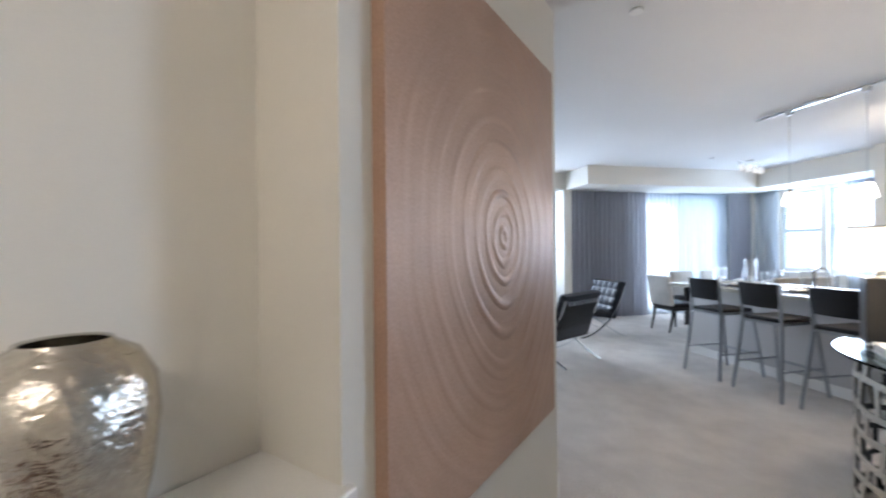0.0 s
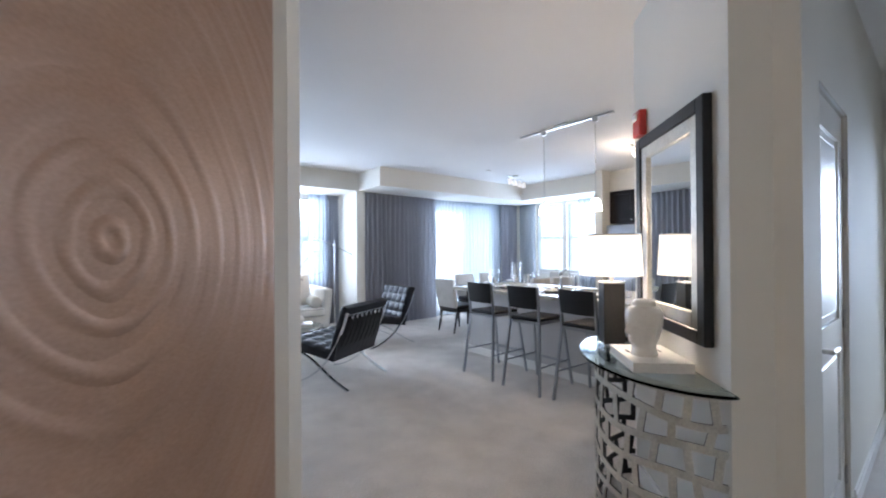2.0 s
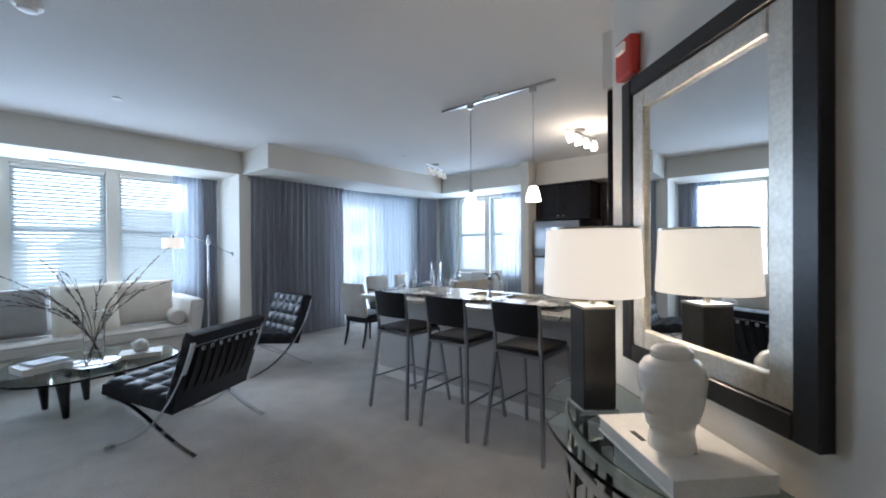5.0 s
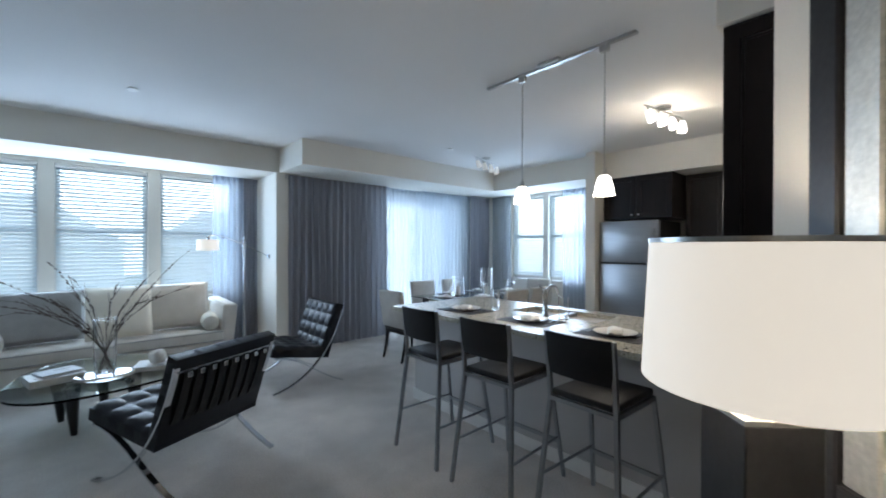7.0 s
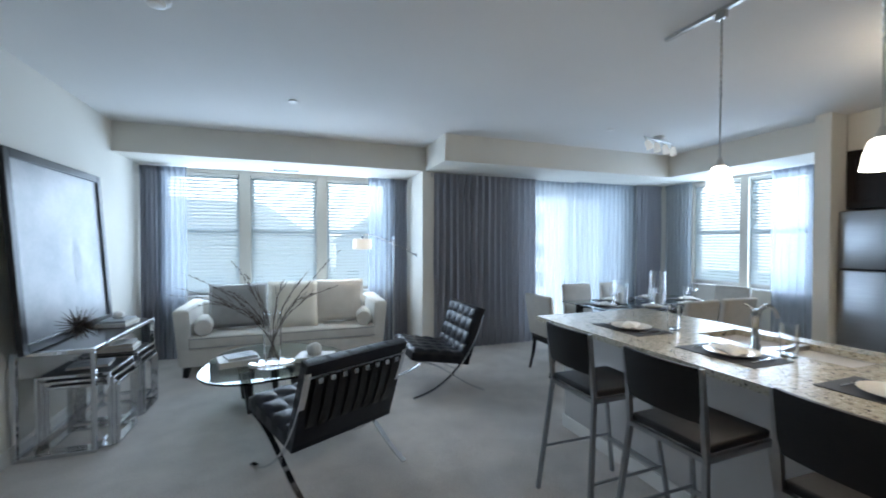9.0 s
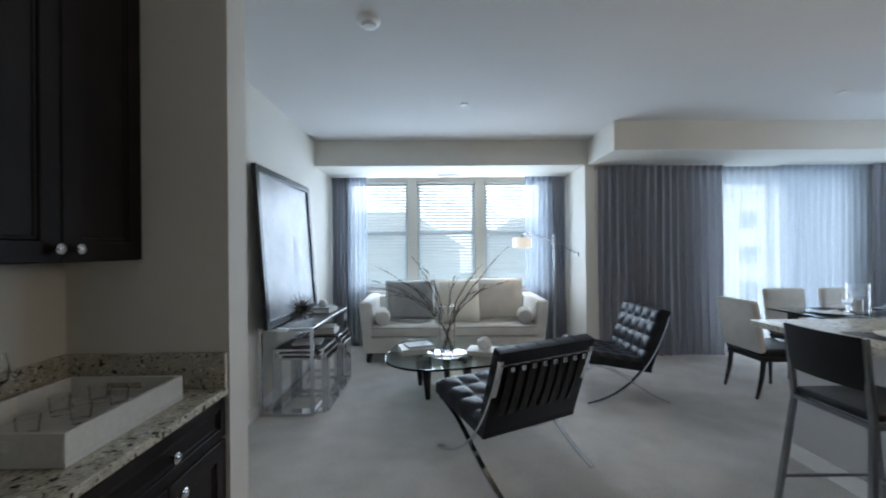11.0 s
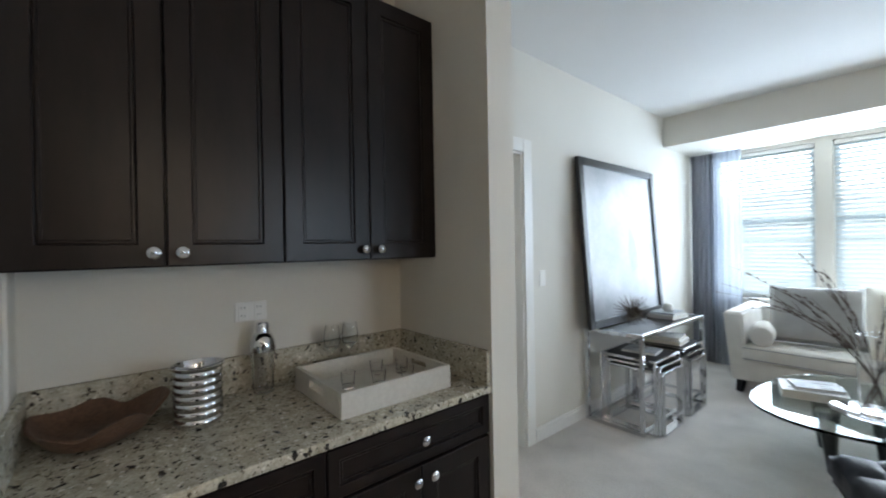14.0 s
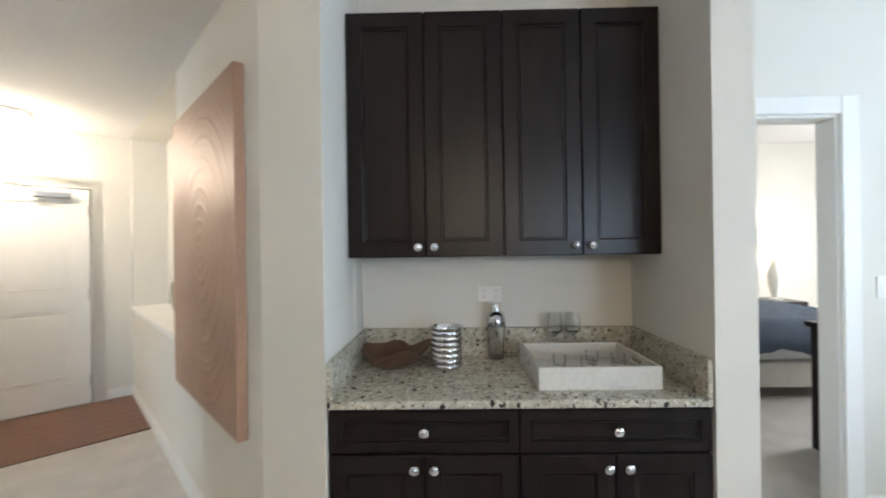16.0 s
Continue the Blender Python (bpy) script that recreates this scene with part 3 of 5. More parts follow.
curtain("sheer_curtain", "white voile sheer before the balcony door", (5.80, 7.74), (7.90, 7.74), 0.02, 2.53, 22, 0.022, SHEER, "balcony sheers")
curtain("sheer_curtain", "second white voile sheer drawn over half the balcony door", (6.62, 7.66), (7.88, 7.66), 0.02, 2.53, 14, 0.022, SHEER, "balcony sheers")
curtain("drape", "dark grey pleated drape in the dining corner", (7.84, 7.60), (8.36, 7.58), 0.02, 2.53, 8, 0.035, DRAPE)
curtain("sheer_curtain", "pale sheer curtain at the dining window", (8.40, 7.52), (8.40, 7.03), 0.02, 2.53, 7, 0.03, SHEER, "dining sheers")
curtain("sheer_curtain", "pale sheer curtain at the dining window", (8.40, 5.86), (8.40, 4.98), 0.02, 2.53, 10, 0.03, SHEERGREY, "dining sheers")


# ---- living room ----
def tufted(bm, w, l, th, nx, ny, m):
    """A buttoned cushion, w by l, flat below."""
    n, k = nx * 6, ny * 6
    top = []
    for j in range(k + 1):
        row = []
        for i in range(n + 1):
            u, v = i / n, j / k
            fu, fv = u * nx, v * ny
            du, dv = abs(fu - round(fu)), abs(fv - round(fv))
            puff = 0.026 * (math.sin(math.pi * (fu % 1)) * math.sin(math.pi * (fv % 1))) ** 0.5 if 0 < fu % 1 and 0 < fv % 1 else 0
            edge = min(1.0, min(u, 1 - u) * w / 0.03, min(v, 1 - v) * l / 0.03)
            z = th / 2 - 0.022 * (1 - edge ** 0.5) - 0.017 * (1 - puff / 0.026) + 0.008
            row.append(bm.verts.new(m @ Vector(((u - 0.5) * w, (v - 0.5) * l, z))))
        top.append(row)
    low = [[bm.verts.new(m @ Vector(((i / n - 0.5) * w, (j / k - 0.5) * l, -th / 2))) if i in (0, n) or j in (0, k) else None for i in range(n + 1)] for j in range(k + 1)]
    for j in range(k):
        for i in range(n):
            bm.faces.new((top[j][i], top[j][i + 1], top[j + 1][i + 1], top[j + 1][i]))
    ring = [(0, i) for i in range(n)] + [(j, n) for j in range(k)] + [(k, i) for i in range(n, 0, -1)] + [(j, 0) for j in range(k, 0, -1)]
    for a, b in zip(ring, ring[1:] + ring[:1]):
        bm.faces.new((top[a[0]][a[1]], low[a[0]][a[1]], low[b[0]][b[1]], top[b[0]][b[1]]))
    bm.faces.new([low[a[0]][a[1]] for a in ring])
    return bm


def lounge_chair(m, label):
    """A low lounge chair on crossed flat chrome bars, front towards +y."""
    t = thing("lounge_chair", label, "chair", m, "chairs at the coffee table")
    w = 0.76
    for x in (-w / 2 + 0.015, w / 2 - 0.015):
        back = bez((x, -0.375, 0.805), (x, -0.265, 0.42), (x, -0.02, 0.07), (x, 0.38, 0.012), 20)
        part("back_bar", tube(bmesh.new(), back, w=0.034, h=0.014, up=(0, 0.6, 1)), CHROME, t, "", True)
        seat = bez((x, 0.36, 0.375), (x, 0.05, 0.34), (x, -0.05, 0.14), (x, -0.38, 0.012), 20)
        part("seat_bar", tube(bmesh.new(), seat, w=0.034, h=0.014, up=(0, 0.6, 1)), CHROME, t, "", True)
    for y, z in ((-0.362, 0.775), (0.33, 0.365), (-0.13, 0.31)):
        part("cross_bar", tube(bmesh.new(), [(-w / 2 + 0.02, y, z), (w / 2 - 0.02, y, z)], w=0.03, h=0.012), CHROME, t)
    tilt = math.degrees(math.atan2(0.10, 0.58))
    part("seat_cushion", tufted(bmesh.new(), w, 0.62, 0.11, 5, 4, pose(0, 0.09, 0.40, tilt)), LEATHER, t, "button-tufted black leather seat", True)
    part("back_cushion", tufted(bmesh.new(), w, 0.56, 0.10, 5, 4, pose(0, -0.255, 0.605, -71, 0, 0)), LEATHER, t, "button-tufted black leather back", True)
    strap = None
    for k in range(8):
        x = -w / 2 + 0.09 + k * (w - 0.18) / 7
        if strap is None:
            strap = part("strap", tube(bmesh.new(), bez((0, -0.376, 0.775), (0, -0.335, 0.60), (0, -0.28, 0.45), (0, -0.17, 0.33), 6), w=0.055, h=0.005, up=(0, 1, 0)), BLACKLEATHER, t, "black saddle leather strap", False, pose(x, 0, 0))
            clip = part("strap_clip", bm_box(-0.016, 0.016, -0.392, -0.372, 0.735, 0.765, bevel=0.003, seg=1), CHROME, t, "", False, pose(x, 0, 0))
            clip2 = part("strap_clip", bm_box(-0.014, 0.014, -0.205, -0.183, 0.325, 0.34), CHROME, t, "", False, pose(x, 0, 0))
        else:
            again(strap, t, pose(x, 0, 0))
            again(clip, t, pose(x, 0, 0))
            again(clip2, t, pose(x, 0, 0))
    return t


lounge_chair(pose(2.575, 5.165, 0, 0, 0, 28), "black tufted leather lounge chair on crossed chrome bars")
lounge_chair(pose(3.825, 6.43, 0, 0, 0, 90), "black tufted leather lounge chair before the drape")


def sofa():
    t = thing("sofa", "cream linen sofa with three loose back cushions", "sofa", pose(2.28, 7.95, 0))
    w, d = 2.42, 0.94
    part("base", bm_box(-w / 2 + 0.06, w / 2 - 0.06, -d / 2 + 0.03, d / 2 - 0.02, 0.13, 0.33, bevel=0.015), LINEN, t)
    part("seat_cushion", bm_box(-w / 2 + 0.15, w / 2 - 0.15, -d / 2 + 0.01, d / 2 - 0.2, 0.33, 0.475, bevel=0.03, seg=3), LINEN, t, "", True)
    tube_pts = [(-w / 2 + 0.16, -d / 2 + 0.012, 0.45), (w / 2 - 0.16, -d / 2 + 0.012, 0.45)]
    part("piping", tube(bmesh.new(), tube_pts, 0.006, 6), GREYLINEN, t)
    part("piping", tube(bmesh.new(), [(x, y, 0.345) for x, y, z in tube_pts], 0.006, 6), GREYLINEN, t)
    part("backrest", bm_box(-w / 2 + 0.14, w / 2 - 0.14, d / 2 - 0.2, d / 2, 0.16, 0.78, bevel=0.03, seg=3), LINEN, t, "", True)
    for s in (-1, 1):
        bm = bmesh.new()
        prof = [(-d / 2 + 0.05, 0.12), (d / 2, 0.12), (d / 2, 0.80), (-d / 2, 0.785), (-d / 2 - 0.01, 0.74)]
        a, b = [], []
        for y, z in prof:
            lean = 0.05 * (z - 0.12) / 0.68
            a.append(bm.verts.new((s * (w / 2 - 0.05 + lean), y, z)))
            b.append(bm.verts.new((s * (w / 2 - 0.19 + lean * 0.6), y, z)))
        bm.faces.new(a)
        bm.faces.new(b[::-1])
        for i in range(5):
            j = (i + 1) % 5
            bm.faces.new((a[i], b[i], b[j], a[j]))
        bmesh.ops.bevel(bm, geom=bm.edges[:], offset=0.018, segments=3, affect="EDGES")
        part("arm", bm, LINEN, t, "", True)
        for y in (-d / 2 + 0.10, d / 2 - 0.08):
            bm = bmesh.new()
            tube(bm, [(s * (w / 2 - 0.13), y, 0.13), (s * (w / 2 - 0.11), y - 0.01, 0.0)], [0.045, 0.03], 4)
            part("leg", bm, BLACKWOOD, t)
    return t


sofa()


def cushion(x, y, z, w, h, th, lean, turn, material, label, power=0.5):
    t = tagged(part("back_cushion" if w > 0.6 else "throw_pillow", pillow(bmesh.new(), w, h, th, 16, power), material, None, "", True, pose(x, y, z, 90 - lean, 0, turn)), label, "cushion")
    return t


cushion(1.70, 7.93, 0.755, 0.70, 0.55, 0.24, 15, 3, GREYLINEN, "grey linen back cushion on the sofa", 0.35)
cushion(2.89, 7.93, 0.765, 0.72, 0.57, 0.24, 15, -3, LINEN, "cream linen back cushion on the sofa", 0.35)
cushion(2.33, 7.76, 0.765, 0.60, 0.60, 0.20, 20, 0, CREAMSILK, "ivory velvet throw pillow on the sofa")
for x, r in ((1.34, 8), (3.22, -8)):
    b = tagged(part("bolster", lathe(bmesh.new(), [(0, -0.21), (0.05, -0.212), (0.085, -0.205), (0.095, -0.19), (0.1, 0), (0.095, 0.19), (0.085, 0.205), (0.05, 0.212), (0, 0.21)], 24), LINEN, None, "", True, pose(x, 7.72, 0.57, 90, 0, r)), "cream linen bolster against the sofa arm", "cushion", "sofa bolsters")


def blob(bm, rx, ry, z0, z1, n=64, power=2.2, egg=0.12):
    pts = []
    for k in range(n):
        a = 2 * math.pi * k / n
        c, s = math.cos(a), math.sin(a)
        r = (abs(c) ** power + abs(s) ** power) ** (-1 / power) * (1 + egg * math.cos(3 * a + 0.6))
        pts.append((rx * r * c, ry * r * s))
    prism(bm, pts, z0, z1)
    return bm


def coffee_table():
    t = thing("coffee_table", "free-form glass coffee table on dark curved wood", "table", pose(2.17, 6.52, 0))
    top = blob(bmesh.new(), 0.64, 0.66, 0.385, 0.404, egg=0.07)
    bmesh.ops.bevel(top, geom=[e for e in top.edges if abs(e.verts[0].co.z - e.verts[1].co.z) < 1e-5], offset=0.004, segments=2, affect="EDGES")
    part("glass_top", top, GLASSGREEN, t)
    part("cross_brace", tube(bmesh.new(), [(-0.31, 0.16, 0.35), (0.18, -0.2, 0.35)], w=0.05, h=0.04), BLACKWOOD, t)
    for x, y in ((-0.29, 0.16), (0.0, 0.18), (0.2, -0.2), (-0.2, -0.25)):
        part("wood_foot", tube(bmesh.new(), [(x, y, 0.0), (x - 0.01, y, 0.2), (x - 0.02, y, 0.384)], [0.022, 0.04, 0.06], 8), BLACKWOOD, t, "", True)
    return t


coffee_table()


def book(x, y, z, w, d, h, turn, material, label, marks=0):
    t = thing("book", label, "book", pose(x, y, z, 0, 0, turn))
    c = 0.003
    part("page_block", bm_box(-w / 2 + 0.006, w / 2 - 0.005, -d / 2 + 0.005, d / 2 - 0.005, c, h - c), PAGES, t)
    bm = bmesh.new()
    box(bm, -w / 2, w / 2, -d / 2, d / 2, 0, c)
    box(bm, -w / 2, w / 2, -d / 2, d / 2, h - c, h)
    box(bm, -w / 2, -w / 2 + c, -d / 2, d / 2, c, h - c)
    part("cover", bm, material, t)
    rnd = random.Random(int(x * 100 + y * 10))
    for k in range(marks):
        a, b = rnd.uniform(-w / 2 + 0.03, w / 2 - 0.1), rnd.uniform(-d / 2 + 0.02, d / 2 - 0.04)
        part("print_bar", bm_box(a, a + rnd.uniform(0.03, 0.09), b, b + rnd.uniform(0.006, 0.016), h, h + 0.0006), INK, t)
    return t


book(1.85, 6.50, 0.404, 0.34, 0.27, 0.055, 14, PAPER, "thick white book on the glass coffee table", 2)
book(1.87, 6.51, 0.460, 0.26, 0.20, 0.02, 22, BOOKGREY, "grey picture book on a white book", 4)
book(2.54, 6.41, 0.404, 0.34, 0.26, 0.04, -18, PAPER, "white book on the glass coffee table", 2)


def rough_ball(name, x, y, z, r, squash, material, label, category, seed):
    bm = bmesh.new()
    bmesh.ops.create_icosphere(bm, subdivisions=3, radius=r)
    for v in bm.verts:
        v.co *= 1 + 0.22 * noise.noise(v.co * (1.6 / r) + Vector((seed, 0, 0)))
        v.co.z *= squash
    lo = min(v.co.z for v in bm.verts)
    for v in bm.verts:
        v.co.z = max(v.co.z, lo * 0.8)
    return tagged(part(name, bm, material, None, "", True, pose(x, y, z - lo * 0.8)), label, category)


rough_ball("stone", 2.53, 6.41, 0.444, 0.075, 0.85, STONE, "white rough stone on a book", "stone", 3)


def vase_of_twigs(x, y, z):
    t = thing("glass_vase", "tall clear glass vase with budding twigs", "vase", pose(x, y, z))
    bm = lathe(bmesh.new(), [(0, 0), (0.068, 0), (0.07, 0.02), (0.082, 0.48), (0.075, 0.48), (0.063, 0.035), (0, 0.035)], 32)
    part("vessel", bm, GLASS, t, "", True)
    rnd = random.Random(5)
    ends = [(-0.80, 0.05, 0.66), (-0.66, -0.2, 0.88), (-0.50, 0.25, 0.70), (-0.20, -0.1, 0.84), (0.10, 0.22, 0.76), (0.34, -0.12, 0.88), (0.62, 0.1, 1.04), (0.58, -0.2, 0.72), (-0.62, 0.1, 0.56), (-0.34, 0.05, 0.96), (0.42, 0.2, 0.62), (-0.74, -0.1, 0.74)]
    for ex, ey, ez in ends:
        a = Vector((-ex * 0.08, -ey * 0.08, 0.035))
        mid = Vector((ex * 0.12, ey * 0.12, 0.46))
        pts = bez(a, a.lerp(mid, 0.6), mid + Vector((ex * 0.1, ey * 0.1, 0.16)), (ex, ey, ez), 12)
        pts = [p + Vector((rnd.uniform(-1, 1), rnd.uniform(-1, 1), rnd.uniform(-1, 1))) * 0.008 for p in pts]
        pts[0], pts[1] = a, pts[1]
        tw = part("twig", tube(bmesh.new(), pts, [0.0034 - 0.00019 * k for k in range(13)], 6), TWIG, t, "", True)
        bm = bmesh.new()
        for k in range(26):
            i = rnd.randint(5, 11)
            p = pts[i].lerp(pts[i + 1], rnd.random())
            d = (pts[i + 1] - pts[i]).normalized()
            o = Vector((rnd.uniform(-1, 1), rnd.uniform(-1, 1), rnd.uniform(0, 1))).normalized()
            tube(bm, [p, p + o * 0.006 + d * 0.008, p + o * 0.009 + d * 0.02], [0.002, 0.0055, 0.001], 5)
        for k in range(4):
            i = rnd.randint(5, 9)
            o = Vector((rnd.uniform(-1, 1), rnd.uniform(-1, 1), rnd.uniform(0.3, 1))).normalized()
            tube(bm, [pts[i], pts[i] + (o * 0.4 + (pts[i + 1] - pts[i]).normalized()) * 0.12], [0.003, 0.001], 5)
        tagged(part("twig_bloom", bm, TWIG, tw), "", "", "", "stuff")
    return t


vase_of_twigs(2.16, 6.27, 0.424)
tagged(part("silver_dish", lathe(bmesh.new(), [(0, 0.0), (0.09, 0.0), (0.15, 0.012), (0.20, 0.032), (0.203, 0.035), (0.15, 0.017), (0.09, 0.006), (0, 0.006)], 40), CHROME, None, "", True, pose(2.16, 6.27, 0.405)), "shallow polished silver dish under the vase", "dish")


def floor_lamp():
    t = thing("floor_lamp", "chrome swing-arm floor lamp with lit drum shade", "lamp", pose(3.64, 7.76, 0))
    part("base", lathe(bmesh.new(), [(0, 0), (0.15, 0), (0.15, 0.018), (0.14, 0.024), (0.02, 0.028), (0, 0.028)], 32), CHROME, t, "", True)
    part("pole", tube(bmesh.new(), [(0, 0, 0.02), (0, 0, 1.64)], 0.011, 12), CHROME, t, "", True)
    part("joint", lathe(bmesh.new(), [(0, -0.035), (0.022, -0.03), (0.022, 0.03), (0, 0.035)], 16, (0, 0, 1.535)), CHROME, t, "", True)
    part("arm", tube(bmesh.new(), [(0.32, -0.02, 1.37), (0, 0, 1.535), (-0.30, 0.0, 1.655), (-0.39, 0.0, 1.66), (-0.43, 0.0, 1.63)], 0.008, 10), CHROME, t, "", True)
    part("counterweight", lathe(bmesh.new(), [(0, -0.03), (0.016, -0.03), (0.016, 0.03), (0, 0.03)], 14, (0.32, -0.02, 1.37)), CHROME, t, "", True)
    sh = part("shade", lathe(bmesh.new(), [(0.125, 0.0), (0.12, 0.135), (0.117, 0.135), (0.122, 0.0)], 32, (-0.43, 0.0, 1.46)), SHADE, t, "lit white drum shade", True)
    part("shade_spider", tube(bmesh.new(), [(-0.549, 0.0, 1.59), (-0.311, 0.0, 1.59)], 0.003, 6), CHROME, t)
    part("socket", tube(bmesh.new(), [(-0.43, 0.0, 1.56), (-0.43, 0.0, 1.635)], 0.015, 10), CHROME, t)
    return t


floor_lamp()
bulb(3.21, 7.76, 1.52, 4, WARM)


def chrome_frame_table(name, label, m, w, d, h, bar, top_mat, group=""):
    t = thing(name, label, "table", m, group)
    b = bar
    for x in (0, w - b):
        for y in (0, d - b):
            part("leg", bm_box(x, x + b, y, y + b, b, h - b, bevel=0.002, seg=1), CHROME, t)
    for z in (0, h - b):
        for y in (0, d - b):
            part("rail", bm_box(0, w, y, y + b, z, z + b, bevel=0.002, seg=1), CHROME, t)
        for x in (0, w - b):
            part("rail", bm_box(x, x + b, b, d - b, z, z + b, bevel=0.002, seg=1), CHROME, t)
    part("tabletop", bm_box(b, w - b, b, d - b, h - 0.014, h - 0.002), top_mat, t)
    return t


chrome_frame_table("console_table", "chrome-framed console table with dark glass top", pose(0.505, 5.90, 0), 0.48, 1.32, 0.77, 0.03, BLACKWOOD)
for k, y in enumerate((5.97, 6.52)):
    for j, s in enumerate((0.0, 0.04, 0.08)):
        chrome_frame_table("nesting_table", "small chrome nesting table with black top", pose(0.60 + s * 0.5, y + s * 0.55, 0), 0.45, 0.46 - s * 1.1, 0.57 - s * 1.1, 0.02, BLACKWOOD, "nesting tables under the console")
book(0.84, 6.22, 0.572, 0.26, 0.22, 0.02, 8, BOOKGREY, "dark magazine on a nesting table", 2)
book(0.84, 6.72, 0.572, 0.30, 0.26, 0.035, 4, PAPER, "white book on a nesting table", 1)
book(0.83, 6.73, 0.608, 0.28, 0.24, 0.025, 8, PAPER, "white book on a nesting table", 1)
book(0.80, 6.86, 0.772, 0.30, 0.24, 0.035, 85, PAPER, "white book on the console table", 1)
book(0.80, 6.86, 0.808, 0.27, 0.21, 0.02, 88, BOOKGREY, "grey book on the console table", 1)
rough_ball("stone", 0.80, 6.87, 0.828, 0.05, 0.8, STONE, "white rough stone on a book", "stone", 9)


def leaning_picture():
    top, low = Vector((0.505, 0, 2.19)), Vector((0.60, 0, 0.775))
    lean = math.degrees(math.atan2(low.x - top.x, top.z - low.z))
    h = (top - low).length
    t = thing("framed_picture", "misty pale print in a black frame leaning on the wall", "picture", pose(0.645, 5.775, 0.776, 90, 0, 90) @ pose(0, 0, 0, -lean, 0, 0))
    w, f = 1.41, 0.065
    for x0, x1, y0, y1 in ((0, f, 0, h), (w - f, w, 0, h), (f, w - f, 0, f), (f, w - f, h - f, h)):
        part("picture_frame", bm_box(x0, x1, y0, y1, -0.04, 0.0, bevel=0.004, seg=1), BLACKWOOD, t)
    part("print", bm_box(f, w - f, f, h - f, -0.03, -0.02), PAPERART, t, "misty abstract grey-white print")
    bm = bmesh.new()
    rnd = random.Random(4)
    pts = [(0.83, 0.42), (0.80, 0.62), (0.84, 0.82), (0.92, 0.80), (0.95, 0.62), (0.93, 0.46)]
    prism(bm, [(x + rnd.uniform(-0.01, 0.01), y) for x, y in pts], -0.0199, -0.0192)
    part("print_shape", bm, BOOKGREY, t)
    return t


leaning_picture()


def spiky_ball(x, y, z, r):
    t = thing("spiky_ornament", "dark metal starburst ornament on the console table", "ornament", pose(x, y, z + r * 0.82))
    bm = bmesh.new()
    bmesh.ops.create_icosphere(bm, subdivisions=2, radius=0.03)
    part("core", bm, DARKBRONZE, t, "", True)
    bm = bmesh.new()
    n = 110
    for k in range(n):
        c = 1 - 2 * (k + 0.5) / n
        a = k * 2.39996
        s = math.sqrt(1 - c * c)
        d = Vector((s * math.cos(a), s * math.sin(a), c))
        ln = r * (0.82 if c < -0.7 else 1.0) * (0.88 + 0.12 * math.sin(k * 1.7))
        if d.z * ln < -r * 0.82:
            ln = r * 0.82 / -d.z
        tube(bm, [d * 0.02, d * ln], [0.004, 0.001], 5)
    tagged(part("spine_burst", bm, DARKBRONZE, t), "", "", "", "stuff")
    return t


spiky_ball(0.80, 6.14, 0.772, 0.16)


# ---- island and stools ----
def island():
    t = thing("kitchen_island", "pale painted kitchen island with a granite counter", "island", pose(0, 0, 0))
    part("body", bm_box(4.50, 5.40, 2.46, 5.10, 0, 0.885), ISLANDPAINT, t)
    bm = bm_box(4.486, 4.50, 2.46, 5.114, 0, 0.10)
    box(bm, 4.50, 5.40, 5.10, 5.114, 0, 0.10)
    part("plinth", bm, TRIM, t)
    bm = bmesh.new()
    sx0, sx1, sy0, sy1 = 4.98, 5.36, 3.45, 4.28
    for x0, x1, y0, y1 in ((4.29, sx0, 2.44, 5.22), (sx1, 5.50, 2.44, 5.22), (sx0, sx1, 2.44, sy0), (sx0, sx1, sy1, 5.22)):
        box(bm, x0, x1, y0, y1, 0.886, 0.925)
    bmesh.ops.remove_doubles(bm, verts=bm.verts[:], dist=1e-5)
    part("worktop", bm, GRANITE, t, "speckled grey-beige polished granite")
    for y0, y1 in ((3.46, 3.83), (3.88, 4.27)):
        bm = bmesh.new()
        for a in ((sx0 - 0.004, sx0 + 0.002, y0, y1, 0.69, 0.888), (sx1 - 0.002, sx1 + 0.004, y0, y1, 0.69, 0.888), (sx0, sx1, y0 - 0.004, y0 + 0.002, 0.69, 0.888), (sx0, sx1, y1 - 0.002, y1 + 0.004, 0.69, 0.888), (sx0, sx1, y0, y1, 0.685, 0.692)):
            box(bm, *a)
        part("sink_basin", bm, STEEL, t)
    part("sink_divider", bm_box(sx0, sx1, 3.83, 3.88, 0.80, 0.915), STEEL, t)
    tap = part("faucet", lathe(bmesh.new(), [(0, 0), (0.03, 0), (0.028, 0.015), (0.02, 0.03), (0.018, 0.17), (0.024, 0.19), (0.02, 0.23), (0, 0.235)], 20), CHROME, t, "", True, pose(4.92, 3.87, 0.925))
    part("spout", tube(bmesh.new(), bez((0, 0, 0.17), (0.05, 0, 0.28), (0.16, 0, 0.27), (0.2, 0, 0.17)), 0.012, 10), CHROME, tap, "", True)
    part("lever", tube(bmesh.new(), [(0, 0, 0.225), (-0.02, 0.05, 0.26)], 0.007, 8), CHROME, tap, "", True)
    return t


island()


